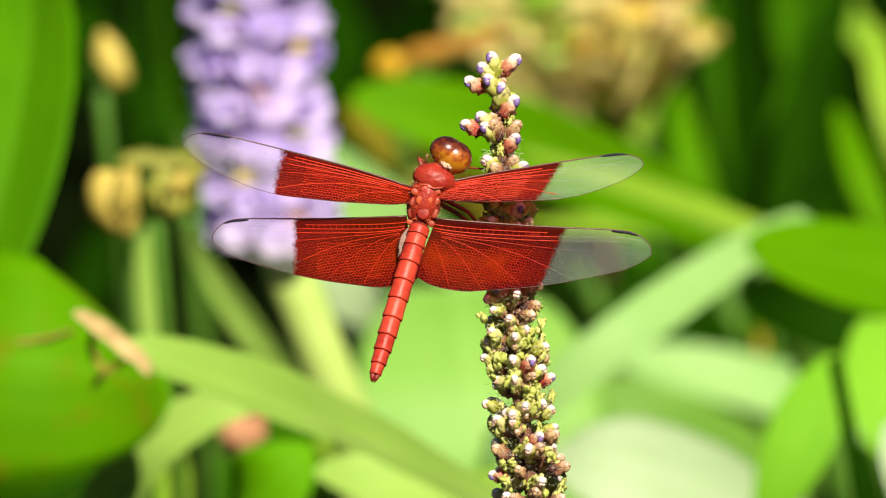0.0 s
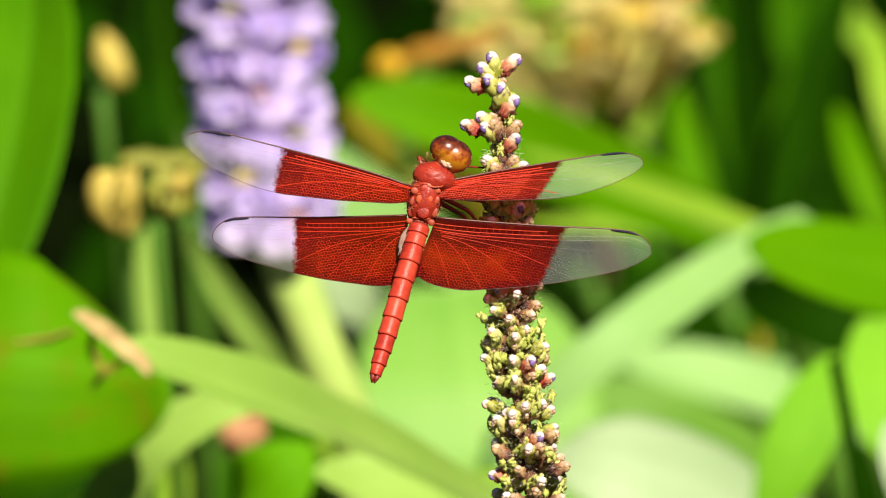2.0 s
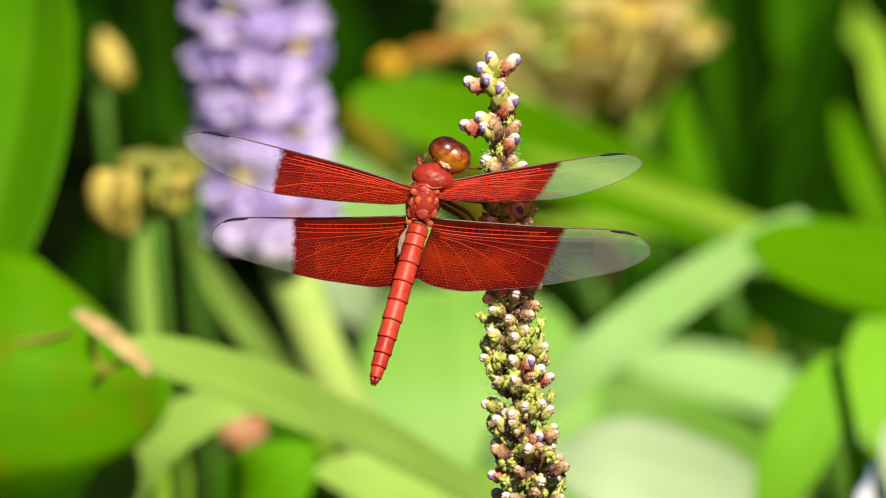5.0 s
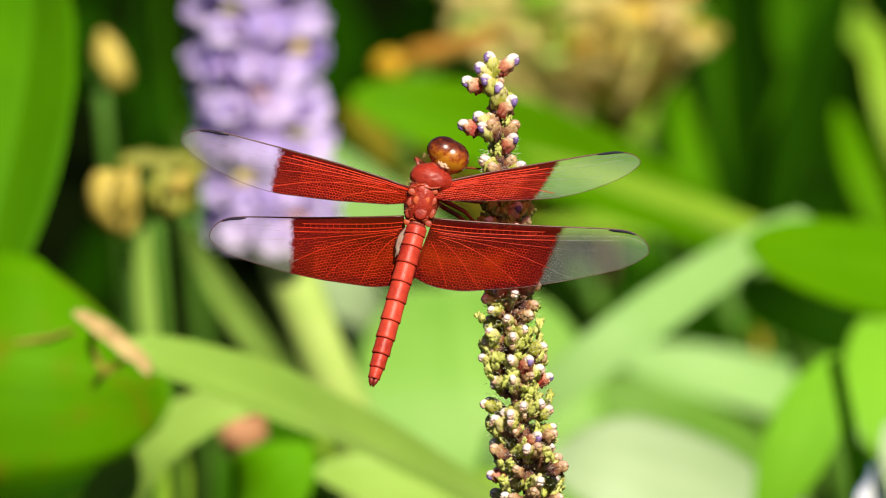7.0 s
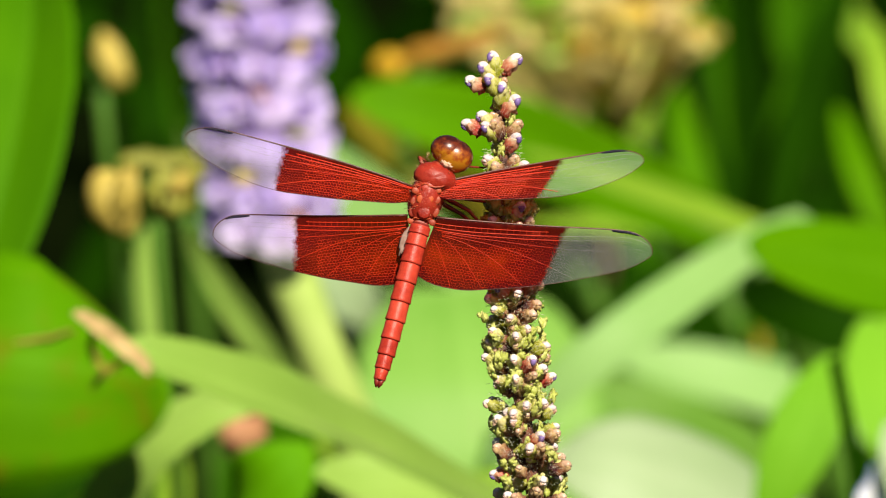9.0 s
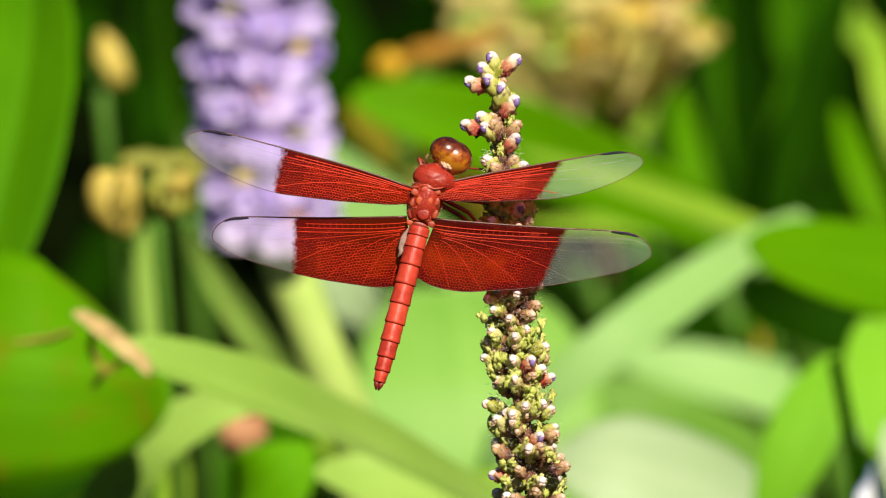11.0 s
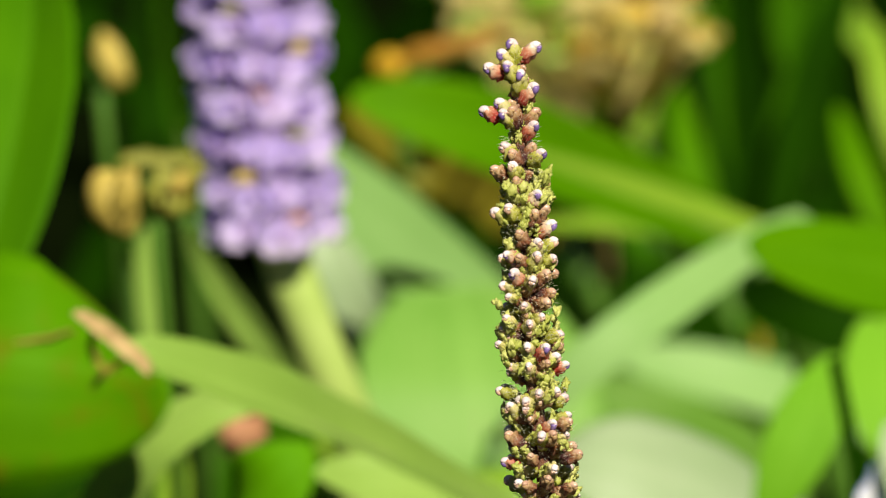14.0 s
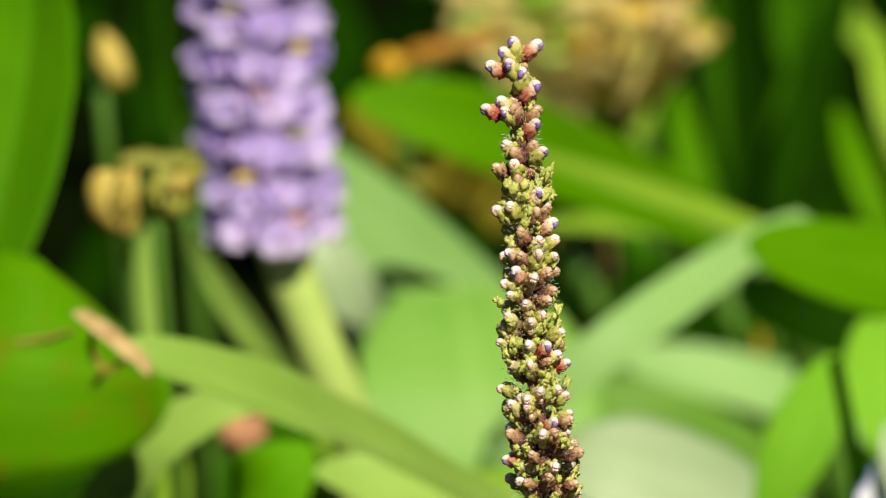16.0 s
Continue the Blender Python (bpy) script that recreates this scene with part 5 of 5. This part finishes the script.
PERCH_ROWS = [
    (0, 1, 0), (0.5, 4, 0), (1, -1, -1), (1.5, -2, 0),
    (2, 1, 2), (2.5, -2, -1), (3, -2, -3), (3.5, -1, 0),
    (4, 1, 0), (6.5, -4, 0), (7, -4, 0), (7.5, -4, 0),
    (8, 1, 2), (8.5, 1, 0), (9, 2.5, 2), (11.5, 1, -1),
    (11.7, 1, -1),
]


def motions():
    walk(spike, [(t, sway(SPIKE_AT, dx, dy, turn)) for t, dx, dy, turn in SPIKE_ROWS])

    # the dragonfly sits on the spike, then darts off, and later crosses behind
    rows = [(t, sway(FLY_AT, dx, dy, 0.0)) for t, dx, dy in PERCH_ROWS]
    flights = [(11.8, Vector((-0.00457, -0.00354, 0.75855)), (0.20, 0.96, -0.15), (0.0, 0.15, 0.98)),
               (11.9, Vector((-0.01235, 0.00381, 0.76529)), (0.12, 0.70, -0.70), (0.22, 0.65, 0.70)),
               (12.0, Vector((-0.01781, 0.03348, 0.76026)), (0.03, 0.56, -0.82), (0.0, 0.83, 0.55)),
               (12.1, Vector((-0.03678, 0.08542, 0.76186)), (-0.15, 0.22, -0.96), (0.0, 0.85, 0.52)),
               (12.2, Vector((-0.05785, 0.13134, 0.78074)), (-0.7, 0.4, -0.6), (0.0, 0.85, 0.52)),
               (12.5, Vector((-0.10892, 0.23688, 0.79069)), (-0.3, 0.2, -0.93), (0.0, 0.9, 0.4)),
               (12.8, Vector((-0.1495, 0.30958, 0.75159)), (0.5, 0.0, -0.85), (0.0, 0.95, 0.3)),
               (13.1, Vector((-0.11931, 0.30249, 0.72316)), (0.95, 0.05, -0.3), (-0.1, 0.95, 0.3)),
               (13.2, Vector((-0.08743, 0.31985, 0.71012)), (0.9, -0.05, -0.4), (0.05, 0.97, 0.2)),
               (13.3, Vector((-0.05045, 0.32878, 0.70458)), (0.86, -0.18, -0.45), (0.15, 0.97, 0.06)),
               (13.4, Vector((-0.00611, 0.31731, 0.70058)), (0.85, 0.34, -0.42), (-0.2, 0.97, 0.06)),
               (13.5, Vector((0.01445, 0.31762, 0.7018)), (0.85, 0.36, -0.42), (-0.25, 0.96, 0.06)),
               (13.6, Vector((0.07684, 0.31931, 0.70795)), (0.97, 0.15, -0.15), (-0.2, 0.95, 0.1)),
               (13.7, Vector((0.11942, 0.34046, 0.7101)), (0.95, 0.15, -0.25), (-0.2, 0.93, 0.3)),
               (14.2, Vector((0.21859, 0.5076, 0.7191)), (0.8, 0.2, -0.55), (-0.2, 0.93, 0.3)),
               (16.0, Vector((0.33332, 0.91167, 0.68629)), (0.7, 0.2, -0.65), (-0.2, 0.93, 0.3))]
    turns = {}
    for t, at, h, b in flights:
        turns[t] = attitude(h, b)
        rows.append((t, Matrix.Translation(at) @ (PICTURE @ turns[t]).to_4x4()))
    walk(fly, rows)

    # wings: at rest, small shifts, then strokes (span and front edge in picture axes while it leaves)
    rest = {"lf": (-12.4, 0.0, 0.0), "rf": (7.2, 2.0, -33.0), "lh": (5.3, -10.0, 0.0), "rh": (-7.6, 4.0, 0.0)}
    small = [(0.0, 0, 0, 0, 0), (1.5, 0.2, 0, 0.2, 0.2), (3.0, 0.2, 0, 0, 0), (4.2, 0.2, 0, 0.2, 0.1), (6.4, 0.8, -0.6, 0.6, -0.3), (8.2, 0.8, -0.5, 0.8, -0.2),
             (8.4, 1.2, -1.0, 1.1, 0.0), (9.2, 1.0, -0.7, 1.0, 0.3), (11.3, 0.8, -0.7, 0.8, 0.2), (11.6, 0.6, -0.8, 0.8, 0.4)]
    strokes = {11.7: {"lf": ((-0.97, 0.2, 0.1), (0.2, 0.97, 0.2)), "rf": ((0.9, 0.25, 0.3), (-0.2, 0.95, 0)), "lh": ((-0.88, 0.0, -0.45), (0, 1, 0.2)), "rh": ((0.97, -0.06, 0.1), (0.1, 1, 0))},
               11.8: {"lf": ((-0.66, 0.08, 0.72), (0.0, 0.95, 0.1)), "rf": ((0.70, 0.42, 0.55), (-0.4, 0.85, 0.3)), "lh": ((-0.14, 0.05, -0.98), (0.1, 0.9, 0.2)), "rh": ((0.93, 0.22, 0.2), (-0.1, 0.65, 0.75))},
               11.9: {"lf": ((-0.66, -0.62, -0.42), (-0.5, 0.6, -0.5)), "rf": ((0.58, 0.72, 0.3), (-0.7, 0.5, 0.2)), "lh": ((-0.68, -0.62, 0.2), (-0.5, 0.6, -0.5)), "rh": ((0.62, 0.60, 0.4), (-0.6, 0.75, 0.2))},
               12.0: {"lf": ((-0.95, -0.30, 0.0), (-0.1, 0.5, -0.86)), "rf": ((0.62, 0.66, 0.42), (-0.35, 0.5, -0.75)), "lh": ((0.12, 0.95, -0.25), (-0.5, 0.1, 0.85)), "rh": ((0.55, 0.60, 0.58), (-0.25, 0.45, -0.85))},
               12.1: {"lf": ((-0.96, -0.14, 0.2), (-0.1, 0.35, -0.9)), "rf": ((0.95, 0.14, 0.2), (-0.1, 0.3, -0.9)), "lh": ((-0.45, -0.85, 0.2), (-0.6, 0.3, -0.6)), "rh": ((0.85, -0.1, 0.5), (0.1, 0.5, -0.8))}}
    beat = [(12.2, 25), (12.5, -20), (12.8, 30), (13.1, -25), (13.2, 20), (13.3, 4), (13.4, -6), (13.5, 5), (13.6, 12), (13.7, -25), (14.2, 20), (16.0, 0)]
    for i, (key, side) in enumerate((("lf", -1), ("rf", 1), ("lh", -1), ("rh", 1))):
        a, b, pitch = rest[key]
        out = []
        for t, *s in small:
            out.append((t, Matrix.Translation(ROOTS[key]) @ Matrix.Rotation(radians(a - s[i]), 4, "Z") @ Matrix.Rotation(radians(b), 4, "Y") @ Matrix.Rotation(radians(pitch), 4, "X")))
        for t, moves in strokes.items():
            back = turns[t].inverted() if t in turns else Matrix.Identity(3)
            span, front = moves[key]
            out.append((t, wing_turn(ROOTS[key], back @ Vector(span), back @ Vector(front), side)))
        for t, lift in beat:
            out.append((t, Matrix.Translation(ROOTS[key]) @ Matrix.Rotation(radians(-16), 4, "Z") @ Matrix.Rotation(radians(-side * lift), 4, "Y")))
        walk(WINGS[key], out)

    # the head snaps up and back once
    def nod(deg, roll=0.0):
        return Matrix.Translation(HEAD_AT) @ Matrix.Rotation(radians(-14 + roll), 4, "Z") @ Matrix.Rotation(radians(deg), 4, "X")
    walk(head, [(0.0, nod(0)), (8.2, nod(0)), (8.3, nod(52, -6)), (8.4, nod(54, -2)), (8.5, nod(52, -6)), (8.6, nod(0)), (16.0, nod(0))])

    # the abdomen slowly straightens
    walk(abdomen, [(t, Matrix.Translation(ABD_AT) @ Matrix.Rotation(radians(-lean_), 4, "Z") @ Matrix.Rotation(radians(-dip), 4, "X"))
                   for t, lean_, dip in ((0.0, 16.8, 17.0), (1.0, 16.7, 15.5), (4.0, 16.2, 13.5), (8.0, 15.8, 11.5), (8.5, 15.9, 12.5), (9.0, 15.0, 8.0), (11.6, 14.7, 6.0), (16.0, 14.7, 6.0))])

    # the small butterfly flutters in and settles
    def flutter(at, h, b):
        h, b = Vector(h).normalized(), Vector(b)
        b = (b - h * b.dot(h)).normalized()
        return Matrix.Translation(at) @ (PICTURE @ Matrix((h.cross(b), h, b)).transposed()).to_4x4()
    sit = flutter(Vector((0.08239, 0.59028, 0.55466)), (0.65, 0.7, -0.1), (-0.1, 0.45, 0.88))
    walk(moth, [(0.0, flutter(Vector((0.11669, 0.60515, 0.61431)), (-0.7, -0.5, 0.2), (0.1, 0.4, 0.9))), (2.2, flutter(Vector((0.10205, 0.60186, 0.60112)), (-0.7, -0.5, 0.2), (0.1, 0.4, 0.9))),
                (2.4, flutter(Vector((0.08846, 0.59857, 0.58794)), (-0.8, -0.3, 0.2), (0.1, 0.4, 0.9))), (2.5, flutter(Vector((0.07382, 0.59675, 0.58063)), (0.35, 0.1, 0.93), (-0.45, 0.88, 0.1))),
                (2.6, flutter(Vector((0.06859, 0.5963, 0.5788)), (0.35, -0.9, 0.2), (0.86, 0.34, 0.3))), (2.7, flutter(Vector((0.0803, 0.59263, 0.56409)), (0.6, -0.3, 0.1), (0.0, 0.4, 0.9))),
                (2.8, sit), (16.0, sit)])


motions()
